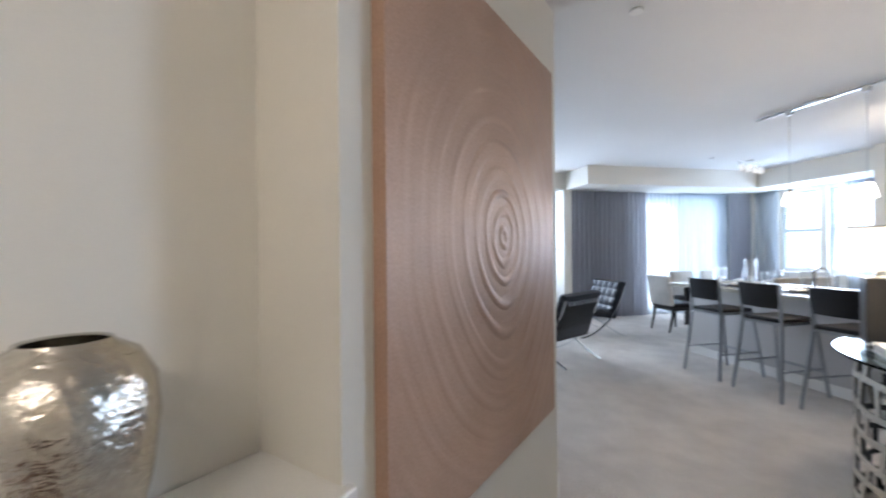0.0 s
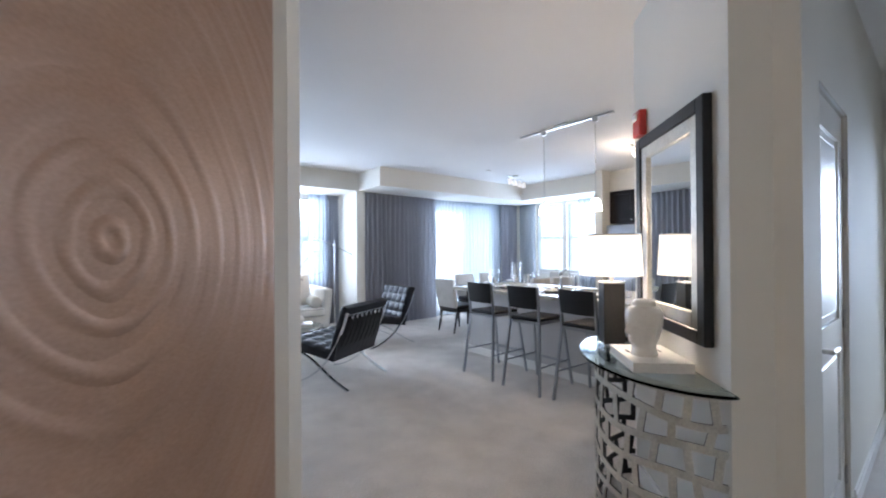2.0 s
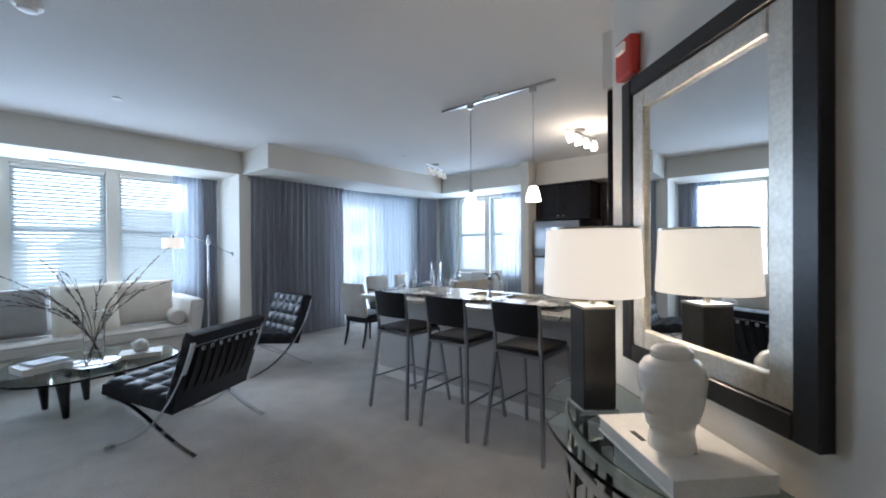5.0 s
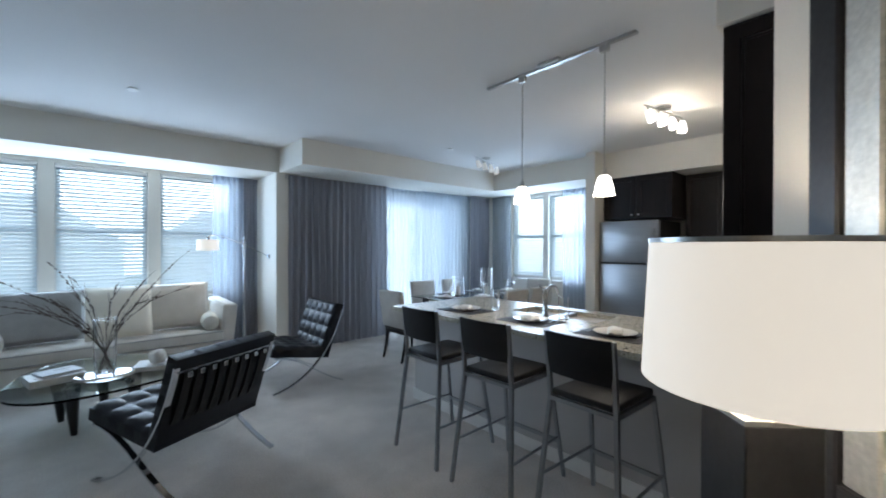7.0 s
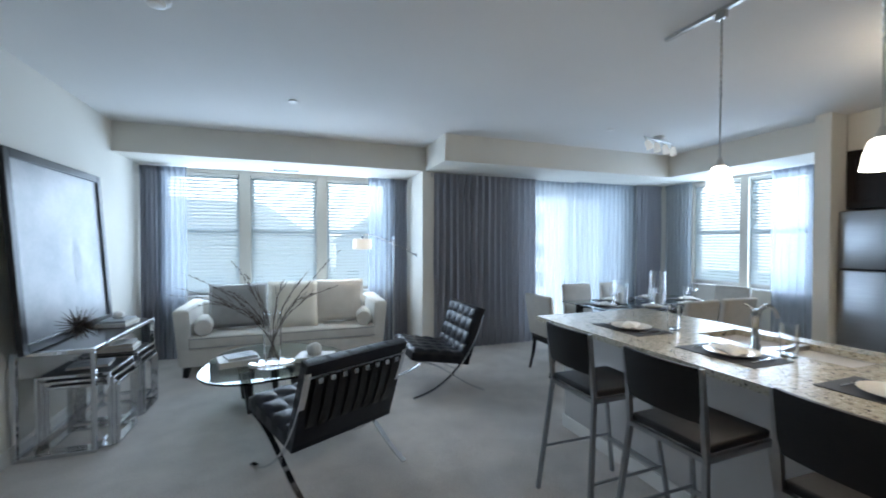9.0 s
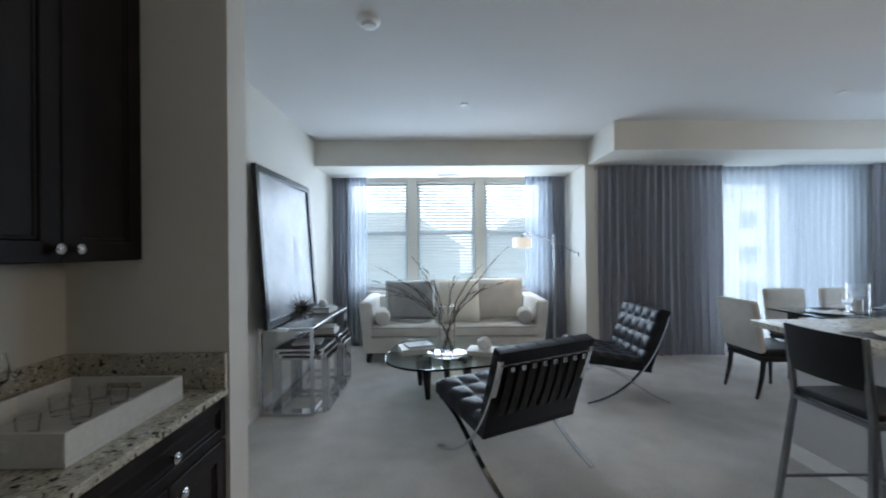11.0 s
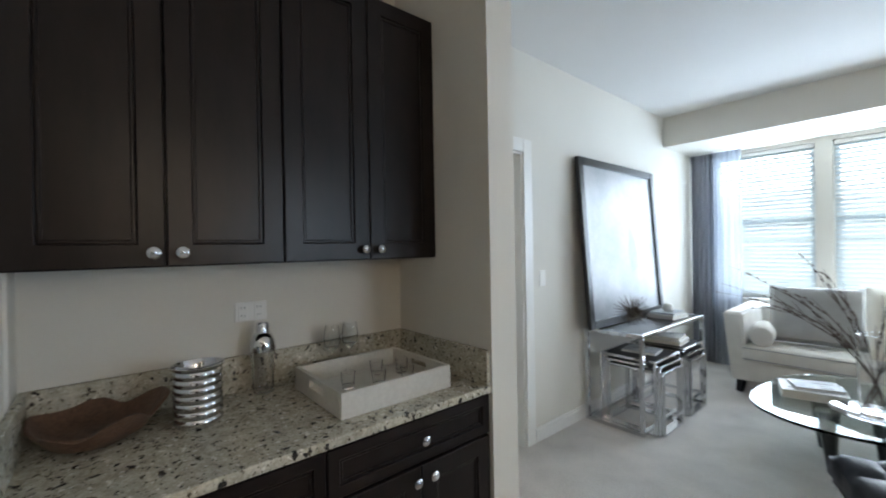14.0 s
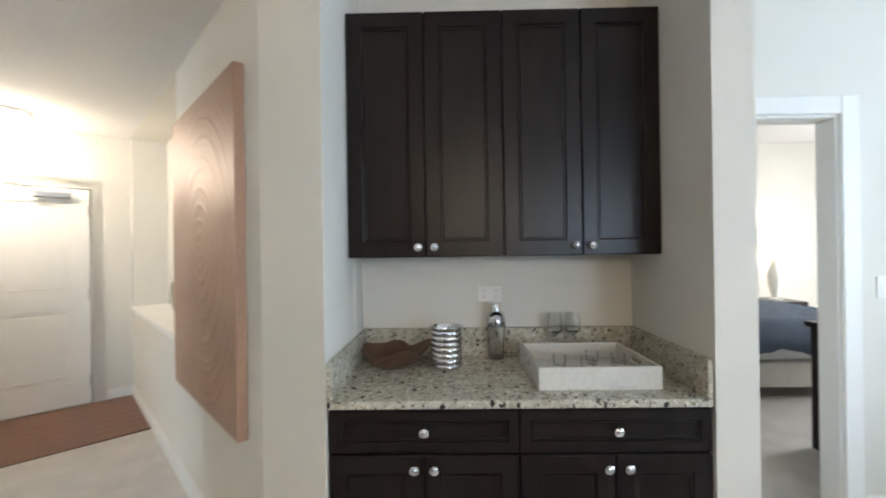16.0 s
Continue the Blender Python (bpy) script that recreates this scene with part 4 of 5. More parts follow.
def bar_stool():
    """Faces +x (the counter)."""
    t = thing("bar_stool", "black leather bar stool with slim brushed steel legs", "stool", pose(4.07, 4.20, 0), "stools at the island")
    hw = 0.185
    for s in (-1, 1):
        part("back_leg", tube(bmesh.new(), [(-0.27, s * (hw + 0.05), 0), (-0.20, s * hw, 0.695), (-0.205, s * hw, 0.755), (-0.235, s * hw, 1.06)], w=0.022, h=0.022, up=(1, 0, 0)), STEEL, t)
        part("front_leg", tube(bmesh.new(), [(0.31, s * (hw + 0.04), 0), (0.20, s * hw, 0.695)], w=0.02, h=0.02, up=(1, 0, 0)), STEEL, t)
        part("seat_rail", tube(bmesh.new(), [(-0.20, s * hw, 0.695), (0.21, s * hw, 0.695)], w=0.02, h=0.025), STEEL, t)
        part("stretcher", tube(bmesh.new(), [(-0.245, s * (hw + 0.035), 0.27), (0.267, s * (hw + 0.025), 0.27)], 0.008, 8), STEEL, t)
    for x, z in ((-0.205, 0.695), (0.205, 0.695), (0.272, 0.24)):
        e = 0.02 if z < 0.5 else 0
        part("cross_rail", tube(bmesh.new(), [(x, -hw - e, z), (x, hw + e, z)], w=0.018, h=0.022), STEEL, t)
    part("seat", bm_box(-0.20, 0.215, -hw + 0.005, hw - 0.005, 0.707, 0.745, bevel=0.012, seg=3), BLACKLEATHER, t, "", True)
    bm = bmesh.new()
    n = 8
    rows = []
    for k in range(n + 1):
        v = k / n
        z = 0.838 + 0.225 * v
        xb = -0.206 - 0.032 * v
        row = []
        for j in range(n + 1):
            u = j / n * 2 - 1
            row.append((xb - 0.022 * (1 - u * u), u * (hw - 0.004), z))
        rows.append(row)
    f = [[bm.verts.new(p) for p in r] for r in rows]
    b = [[bm.verts.new((p[0] - 0.016, p[1], p[2])) for p in r] for r in rows]
    for k in range(n):
        for j in range(n):
            bm.faces.new((f[k][j], f[k][j + 1], f[k + 1][j + 1], f[k + 1][j]))
            bm.faces.new((b[k][j], b[k + 1][j], b[k + 1][j + 1], b[k][j + 1]))
    for k in range(n):
        bm.faces.new((f[k][0], f[k + 1][0], b[k + 1][0], b[k][0]))
        bm.faces.new((f[k][n], b[k][n], b[k + 1][n], f[k + 1][n]))
        bm.faces.new((f[0][k], b[0][k], b[0][k + 1], f[0][k + 1]))
        bm.faces.new((f[n][k], f[n][k + 1], b[n][k + 1], b[n][k]))
    part("backrest", bm, BLACKLEATHER, t, "", True)
    return t


st = bar_stool()
copy_thing(st, pose(4.07, 3.58, 0, 0, 0, 1.5))
copy_thing(st, pose(4.12, 2.97, 0, 0, 0, -2))


def tumbler(x, y, z, r=0.036, h=0.15):
    return tagged(part("drinking_glass", lathe(bmesh.new(), [(0, 0), (r * 0.85, 0), (r, h), (r - 0.003, h), (r * 0.8, 0.018), (0, 0.018)], 24), GLASS, None, "", True, pose(x, y, z)), "clear straight drinking glass on the table", "glass", "drinking glasses")


def place_setting(x, y, z, turn, mat=True, rnd=random.Random(8)):
    m = pose(x, y, z, 0, 0, turn)
    if mat:
        tagged(part("placemat", bm_box(-0.16, 0.16, -0.22, 0.22, 0, 0.004, bevel=0.001, seg=1), INK, None, "", False, m), "black woven placemat under a plate", "placemat", "placemats")
    z1 = z + (0.0045 if mat else 0.0005)
    tagged(part("plate", lathe(bmesh.new(), [(0, 0), (0.08, 0), (0.09, 0.006), (0.135, 0.018), (0.136, 0.021), (0.09, 0.011), (0, 0.008)], 36), CERAMIC, None, "", True, pose(x, y, z1)), "white round dinner plate on a placemat", "plate", "dinner plates")
    bm = pillow(bmesh.new(), 0.17, 0.10, 0.05, 12, 0.6)
    for v in bm.verts:
        v.co.z += 0.014 * noise.noise(v.co * 22 + Vector((x, y, 0)))
        v.co.z = max(v.co.z, -0.008)
    tagged(part("napkin", bm, PAPER, None, "", True, pose(x, y, z1 + 0.019, 0, 0, turn + rnd.uniform(20, 70))), "crumpled white linen napkin on a plate", "napkin", "napkins")
    bm = bmesh.new()
    for name, dy in (("fork", 0.16), ("knife", -0.165)):
        p = m @ Vector((0, dy, 0.005 if mat else 0.001))
        bm = tube(bmesh.new(), [(-0.09, 0, 0.002), (0.02, 0, 0.004), (0.05, 0, 0.004), (0.095, 0, 0.002)], [0.004, 0.003, 0.007, 0.004], 6)
        tagged(part(name, bm, CHROME, None, "", True, pose(p.x, p.y, p.z + 0.002, 0, 0, turn)), "polished steel table " + name + " beside a plate", name, "table cutlery")


for yy in (4.55, 3.83, 3.15):
    place_setting(4.66, yy, 0.925, 0)
    tumbler(4.91, yy - 0.14, 0.925, 0.045, 0.18)


# ---- hanging lights ----
def pendant_track():
    t = thing("pendant_track", "brushed nickel ceiling track with two lit pendants", "light", pose(4.61, 3.615, 0))
    part("track", bm_box(-0.018, 0.018, -0.62, 0.62, 2.842, 2.862, bevel=0.003, seg=1), NICKEL, t)
    part("canopy", bm_box(-0.05, 0.05, -0.09, 0.09, 2.85, H - 0.001, bevel=0.008), NICKEL, t)
    for y in (-0.55, 0.55):
        part("standoff", tube(bmesh.new(), [(0, y, 2.86), (0, y, H - 0.001)], 0.006, 8), NICKEL, t)
    for y in (0.26, -0.41):
        rod = part("rod", tube(bmesh.new(), [(0, y, 2.02), (0, y, 2.845)], 0.0045, 8), NICKEL, t)
        links = [2.36 + 0.018 * k for k in range(24)]
        part("chain", tube(bmesh.new(), [(0, y, z) for z in links], [0.0085 if k % 2 else 0.003 for k in range(24)], 8), NICKEL, rod)
        part("adapter", bm_box(-0.016, 0.016, y - 0.03, y + 0.03, 2.80, 2.842, bevel=0.004), NICKEL, t)
        part("cap", lathe(bmesh.new(), [(0, 0.05), (0.010, 0.05), (0.020, 0.02), (0.028, 0), (0, 0)], 20, (0, y, 1.975)), NICKEL, rod, "", True)
        part("glass_shade", lathe(bmesh.new(), [(0.028, 0.005), (0.040, -0.004), (0.056, -0.06), (0.067, -0.125), (0.063, -0.125), (0.038, -0.01), (0.02, 0.0)], 28, (0, y, 1.975)), FROST, rod, "lit white frosted glass shade", True)
    return t


pendant_track()
bulb(4.61, 3.875, 1.80, 8, (1.0, 0.84, 0.62), 0.03)
bulb(4.61, 3.205, 1.80, 8, (1.0, 0.84, 0.62), 0.03)


def spot_bar(m, label, lit):
    t = thing("ceiling_spots", label, "light", m)
    part("canopy", lathe(bmesh.new(), [(0, 0), (0.06, 0), (0.06, -0.02), (0, -0.024)], 24, (0, 0, H - 0.001)), NICKEL, t, "", True)
    part("bar", tube(bmesh.new(), [(-0.34, 0, H - 0.05), (0.34, 0, H - 0.05)], 0.009, 8), NICKEL, t)
    part("stem", tube(bmesh.new(), [(0, 0, H - 0.05), (0, 0, H - 0.02)], 0.008, 8), NICKEL, t)
    for k in range(4):
        x = -0.3 + 0.2 * k
        a = part("arm", tube(bmesh.new(), [(x, 0, H - 0.05), (x, -0.015, H - 0.10)], 0.007, 8), NICKEL, t)
        part("glass_head", lathe(bmesh.new(), [(0, 0.03), (0.025, 0.03), (0.036, -0.02), (0.042, -0.075), (0.038, -0.075), (0.022, 0.02)], 20), FROST if lit else FROSTFAINT, a, "lit glass spot head" if lit else "", True, pose(x, -0.025, H - 0.13, -18 + 10 * (k % 2), 12 * (k - 1.5), 0))
    return t


spot_bar(pose(6.25, 3.42, 0, 0, 0, -8), "brushed nickel kitchen bar with four lit spots", True)
for k in range(2):
    bulb(6.05 + 0.4 * k, 3.38, 2.54, 7, (1.0, 0.85, 0.64), 0.05)
spot_bar(pose(6.62, 6.08, 0, 0, 0, 14), "brushed nickel dining bar with four unlit, faintly glowing spots", False)


# ---- kitchen ----
def ring(bm, x0, x1, z0, z1, rx, y0, y1):
    """A rectangular frame rx wide, in one piece, in the x-z plane."""
    loops = []
    for y in (y0, y1):
        for e in (0, rx):
            loops.append([bm.verts.new((x, y, z)) for x, z in ((x0 + e, z0 + e), (x1 - e, z0 + e), (x1 - e, z1 - e), (x0 + e, z1 - e))])
    a, b, c, d = loops
    for k in range(4):
        j = (k + 1) % 4
        bm.faces.new((a[k], a[j], b[j], b[k]))
        bm.faces.new((c[k], d[k], d[j], c[j]))
        bm.faces.new((a[k], c[k], c[j], a[j]))
        bm.faces.new((b[k], b[j], d[j], d[k]))
    bmesh.ops.bevel(bm, geom=[e for e in bm.edges if abs(e.verts[0].co.y - y0) < 1e-6 and abs(e.verts[1].co.y - y0) < 1e-6 and (e.verts[0].co - e.verts[1].co).length > rx * 1.6], offset=0.003, segments=1, affect="EDGES")
    return bm


def shaker_front(parent, name, w, h, m, rail):
    d = part(name, ring(bmesh.new(), 0, w, 0, h, rail, -0.02, 0), ESPRESSO, parent, "", False, m)
    part("panel_bead", ring(bmesh.new(), rail, w - rail, rail, h - rail, 0.012, -0.013, -0.002), ESPRESSO, d)
    part("door_panel", bm_box(rail + 0.012, w - rail - 0.012, -0.008, -0.002, rail + 0.012, h - rail - 0.012), ESPRESSO, d)
    return d


def knob(parent, x, y, z):
    part("knob", lathe(bmesh.new(), [(0, 0), (0.008, 0), (0.007, 0.012), (0.016, 0.018), (0.017, 0.026), (0.010, 0.032), (0, 0.033)], 20), CHROME, parent, "round polished nickel knob", True, pose(x, y, z, 90, 0, 0))


def cabinet(name, label, m, w, d, h, fronts, group="", toe=0.0):
    """A cabinet box, its face towards -y; fronts: (x, z, width, height, knob x, knob z)."""
    t = thing(name, label, "cabinet", m, group)
    bm = bm_box(0.001, w - 0.001, 0, d, toe, h)
    if toe:
        box(bm, 0.001, w - 0.001, 0.07, d, 0, toe)
    part("body", bm, ESPRESSO, t)
    for x, z, fw, fh, kx, kz in fronts:
        dr = shaker_front(t, "drawer_front" if fh < 0.25 else "door", fw - 0.005, fh - 0.005, pose(x + 0.0025, -0.001, z + 0.0025), 0.038 if fh < 0.25 else 0.066)
        if kx is not None:
            knob(dr, kx, -0.021, kz)
    return t


fr = thing("refrigerator", "stainless steel top-freezer refrigerator", "refrigerator", pose(7.55, 4.74, 0, 0, 0, -90))
part("body", bm_box(0, 0.80, 0.07, 0.78, 0.03, 1.865, bevel=0.006), BLACKWOOD, fr)
for z0, z1 in ((0.10, 1.28), (1.295, 1.87)):
    d = part("door", bm_box(0, 0.80, 0, 0.065, z0, z1, bevel=0.012, seg=3), STEEL, fr, "", True)
    zz = (0.75, 1.24) if z0 < 1 else (1.325, 1.75)
    part("handle", tube(bmesh.new(), [(0.74, -0.003, zz[0]), (0.74, -0.05, zz[0] + 0.04), (0.74, -0.05, zz[1] - 0.04), (0.74, -0.003, zz[1])], 0.013, 10), STEEL, d, "", True)
part("grille", bm_box(0.01, 0.79, 0.03, 0.07, 0.0, 0.095), BLACKWOOD, fr)
cabinet("upper_cabinet", "espresso wood cabinet above the refrigerator", pose(7.72, 4.755, 1.90, 0, 0, -90), 0.92, 0.76, 0.595, [(0, 0, 0.46, 0.595, 0.41, 0.05), (0.46, 0, 0.46, 0.595, 0.04, 0.05)])
for k in range(2):
    cabinet("base_cabinet", "espresso wood kitchen base cabinet", pose(7.88, 3.82 - k * 0.97, 0, 0, 0, -90), 0.9, 0.61, 0.885, [(0, 0.70, 0.45, 0.17, 0.22, 0.08), (0.45, 0.70, 0.45, 0.17, 0.22, 0.08), (0, 0.11, 0.45, 0.58, 0.40, 0.52), (0.45, 0.11, 0.45, 0.58, 0.04, 0.52)], "kitchen base cabinets", 0.10)
    cabinet("upper_cabinet", "espresso wood kitchen wall cabinet", pose(8.17, 3.82 - k * 0.97, 1.45, 0, 0, -90), 0.9, 0.32, 1.045, [(0, 0, 0.45, 1.045, 0.40, 0.05), (0.45, 0, 0.45, 1.045, 0.04, 0.05)], "kitchen wall cabinets")
tagged(part("kitchen_counter", bm_box(7.85, 8.495, 1.88, 3.83, 0.886, 0.925, bevel=0.004, seg=1), GRANITE), "speckled granite counter along the kitchen wall", "counter")
bs = tagged(part("backsplash", bm_box(8.488, 8.499, 1.88, 3.83, 0.926, 1.449), TILE), "beige tiled kitchen backsplash", "", "", "structure")
pan = cabinet("pantry_cabinet", "tall espresso wood pantry cabinet", pose(4.20, 2.44, 0, 0, 0, -90), 0.72, 0.65, 2.5, [(0, 0.11, 0.36, 2.38, 0.31, 0.9), (0.36, 0.11, 0.36, 2.38, 0.05, 0.9)], "", 0.10)
structure("soffit_pantry", bm_box(4.16, 4.9, 1.7, 2.46, 2.5, H), WALL, "painted soffit above the pantry")


# ---- dining ----
def dining_table():
    t = thing("dining_table", "rectangular glass dining table on dark legs", "table", pose(6.72, 6.30, 0))
    part("glass_top", bm_box(-0.98, 0.98, -0.52, 0.52, 0.748, 0.763, bevel=0.004, seg=2), GLASSGREEN, t)
    for x in (-0.80, 0.80):
        for y in (-0.38, 0.38):
            part("leg", bm_box(x - 0.035, x + 0.035, y - 0.035, y + 0.035, 0, 0.747, bevel=0.004, seg=1), BLACKWOOD, t)
    part("rail", bm_box(-0.80, 0.80, -0.40, -0.36, 0.68, 0.747), BLACKWOOD, t)
    part("rail", bm_box(-0.80, 0.80, 0.36, 0.40, 0.68, 0.747), BLACKWOOD, t)
    return t


dining_table()


def dining_chair():
    """Faces +y."""
    t = thing("dining_chair", "dining chair with oatmeal back, black seat and dark legs", "chair", pose(5.36, 6.36, 0, 0, 0, -90), "chairs round the dining table")
    part("seat", bm_box(-0.25, 0.25, -0.24, 0.25, 0.40, 0.48, bevel=0.025, seg=3), BLACKLEATHER, t, "", True)
    part("seat_frame", bm_box(-0.235, 0.235, -0.225, 0.235, 0.355, 0.40), BLACKWOOD, t)
    bm = box(bmesh.new(), -0.25, 0.25, -0.035, 0.035, 0, 0.50, bevel=0.025, seg=3)
    part("backrest", bm, CHAIRCLOTH, t, "", True, pose(0, -0.225, 0.435, 9, 0, 0))
    for s in (-1, 1):
        part("front_leg", tube(bmesh.new(), [(s * 0.21, 0.21, 0.36), (s * 0.21, 0.215, 0)], [0.03, 0.018], 4), BLACKWOOD, t)
        part("back_leg", tube(bmesh.new(), [(s * 0.21, -0.20, 0.36), (s * 0.21, -0.22, 0.2), (s * 0.21, -0.27, 0)], [0.03, 0.027, 0.018], 4), BLACKWOOD, t)
    return t


dc = dining_chair()
for x, y, a in ((6.35, 7.00, 180), (7.05, 7.00, 182), (8.02, 6.30, 90), (6.45, 5.66, 2), (7.05, 5.66, -2)):
    copy_thing(dc, pose(x, y, 0, 0, 0, a))


def wine_glass(x, y, z):
    return tagged(part("wine_glass", lathe(bmesh.new(), [(0, 0), (0.034, 0), (0.006, 0.006), (0.004, 0.09), (0.03, 0.115), (0.04, 0.16), (0.033, 0.215), (0.031, 0.215), (0.037, 0.16), (0.027, 0.117), (0, 0.10)], 20), GLASS, None, "", True, pose(x, y, z)), "clear stemmed wine glass", "glass", "wine glasses")


for x, y, a in ((6.0, 6.30, 0), (6.40, 6.62, 90), (7.05, 6.62, 90), (7.45, 6.30, 0), (6.45, 5.98, 90), (7.05, 5.98, 90)):
    place_setting(x, y, 0.763, a, True)
    wine_glass(x + 0.17, y + (0.06 if y > 6.1 else 0.2), 0.763)
for x, y, h in ((6.36, 6.42, 0.30), (6.78, 6.22, 0.42)):
    hv = thing("hurricane_vase", "clear glass hurricane with a white candle", "vase", pose(x, y, 0.763))
    part("vessel", lathe(bmesh.new(), [(0, 0), (0.085, 0), (0.09, 0.01), (0.09, h), (0.087, h), (0.086, 0.014), (0, 0.014)], 28), GLASS, hv, "", True)
    part("candle", lathe(bmesh.new(), [(0, 0.015), (0.035, 0.015), (0.035, 0.14), (0, 0.142)], 20), CERAMIC, hv, "", True)


# ---- wet bar ----
UNITS = (2.613, 3.292, 3.968)
for k in range(2):
    y0, w = UNITS[k], UNITS[k + 1] - UNITS[k]
    h = w / 2
    cabinet("bar_base_cabinet", "espresso wood bar base cabinet with a drawer", pose(1.215, y0, 0, 0, 0, 90), w, 0.595, 0.885, [(0, 0.725, w, 0.155, w / 2, 0.08), (0, 0.11, h, 0.61, h - 0.035, 0.565), (h, 0.11, h, 0.61, 0.035, 0.565)], "bar base cabinets", 0.10)
    cabinet("bar_wall_cabinet", "espresso wood bar wall cabinet with two doors", pose(0.897, y0, 1.415, 0, 0, 90), w, 0.275, 1.068, [(0, 0, h, 1.068, h - 0.035, 0.04), (h, 0, h, 1.068, 0.035, 0.04)], "bar wall cabinets")
top = thing("bar_counter", "speckled polished granite bar counter with upstand", "counter", pose(0, 0, 0))
part("slab", bm_box(0.62, 1.247, 2.613, 3.967, 0.886, 0.915, bevel=0.003, seg=1), GRANITE, top)
part("upstand", bm_box(0.62, 0.64, 2.613, 3.967, 0.9155, 1.052, bevel=0.002, seg=1), GRANITE, top)
part("upstand", bm_box(0.641, 1.244, 2.613, 2.632, 0.9155, 1.052, bevel=0.002, seg=1), GRANITE, top)
part("upstand", bm_box(0.641, 1.244, 3.948, 3.967, 0.9155, 1.052, bevel=0.002, seg=1), GRANITE, top)


def tray():
    t = thing("serving_tray", "champagne-coloured serving tray with cut-out handles", "tray", pose(0.95, 3.61, 0.916))
    w, d, h = 0.40, 0.46, 0.085
    part("bottom", bm_box(-w / 2, w / 2, -d / 2, d / 2, 0, 0.012), TRAYMAT, t)
    for x in (-w / 2, w / 2 - 0.014):
        part("side", bm_box(x, x + 0.014, -d / 2, d / 2, 0.012, h, bevel=0.002, seg=1), TRAYMAT, t)
    for y in (-d / 2, d / 2 - 0.014):
        bm = bmesh.new()
        a, b = -w / 2 + 0.0145, w / 2 - 0.0145
        for x0, x1, z0, z1 in ((a, -0.06, 0.012, h), (0.06, b, 0.012, h), (-0.06, 0.06, 0.012, 0.04), (-0.06, 0.06, 0.066, h)):
            box(bm, x0, x1, y, y + 0.014, z0, z1)
        part("handle_side", bm, TRAYMAT, t)
    return t


tray()
for x, y in ((0.92, 3.52), (0.98, 3.62), (0.86, 3.68), (1.0, 3.74), (0.90, 3.78)):
    tagged(part("shot_glass", lathe(bmesh.new(), [(0, 0), (0.022, 0), (0.028, 0.06), (0.026, 0.06), (0.02, 0.012), (0, 0.012)], 18), GLASS, None, "", True, pose(x, y, 0.929)), "small clear glass in the serving tray", "glass", "bar glasses")
for x, y in ((0.695, 3.56), (0.685, 3.65)):
    tagged(part("stemmed_glass", lathe(bmesh.new(), [(0, 0), (0.03, 0), (0.006, 0.008), (0.005, 0.10), (0.034, 0.13), (0.036, 0.17), (0.028, 0.215), (0.026, 0.215), (0.033, 0.17), (0.03, 0.133), (0, 0.115)], 20), GLASS, None, "", True, pose(x, y, 0.916)), "clear stemmed glass beside the tray", "glass", "bar glasses")

sk = thing("cocktail_shaker", "glass cocktail shaker with a chrome cap", "shaker", pose(0.70, 3.275, 0.916))
part("glass_body", lathe(bmesh.new(), [(0, 0), (0.036, 0), (0.045, 0.16), (0.040, 0.16), (0.031, 0.012), (0, 0.012)], 28), GLASS, sk, "", True)
part("cap", lathe(bmesh.new(), [(0, 0.158), (0.046, 0.158), (0.047, 0.175), (0.044, 0.20), (0.032, 0.222), (0.024, 0.228), (0.023, 0.262), (0.019, 0.268), (0, 0.269)], 28), CHROME, sk, "polished chrome cap", True)
bk = thing("ice_bucket", "hammered chrome ice bucket with ring bands", "bucket", pose(0.855, 3.035, 0.916))
prof = [(0, 0), (0.062, 0)]
for k in range(7):
    z = 0.005 + k * 0.0243
    prof += [(0.0655, z), (0.069, z + 0.006), (0.070, z + 0.012), (0.069, z + 0.018), (0.066, z + 0.0235)]
prof += [(0.074, 0.182), (0.077, 0.188), (0.072, 0.188), (0.063, 0.17), (0.06, 0.01), (0, 0.01)]
part("body", lathe(bmesh.new(), prof, 32), CHROME, bk, "", True)
bm = bmesh.new()
lathe(bm, [(0, 0), (0.07, 0.0), (0.12, 0.03), (0.155, 0.075), (0.148, 0.078), (0.11, 0.036), (0.06, 0.014), (0, 0.012)], 40)
for v in bm.verts:
    r = math.hypot(v.co.x, v.co.y)
    k = noise.noise(Vector((v.co.x * 9, v.co.y * 9, 2.0)))
    v.co.x *= 1 + 0.28 * k * (r / 0.15)
    v.co.y *= 1 + 0.34 * k * (r / 0.15)
    v.co.z = max(0, v.co.z + 0.05 * k * (r / 0.15) ** 2)
tagged(part("burl_bowl", bm, BURL, None, "", True, pose(0.79, 2.79, 0.916)), "rough brown burl wood bowl on the bar", "bowl")


def outlet(m, w, h, label, kind):
    t = thing(kind, label, "outlet" if kind == "wall_outlet" else "switch", m)
    part("plate", bm_box(-w / 2, w / 2, -0.006, 0, -h / 2, h / 2, bevel=0.002, seg=1), PLASTIC, t)
    for s in ((-1, 1) if w > h else (0,)):
        part("socket", bm_box(s * w / 4 - 0.017, s * w / 4 + 0.017, -0.009, -0.006, -0.032, 0.032, bevel=0.001, seg=1), PLASTIC, t)
        if w > h:
            for dz in (-0.016, 0.016):
                for dx in (-0.006, 0.006):
                    part("slot", bm_box(s * w / 4 + dx - 0.001, s * w / 4 + dx + 0.001, -0.0095, -0.009, dz - 0.005, dz + 0.005), INK, t)
    return t


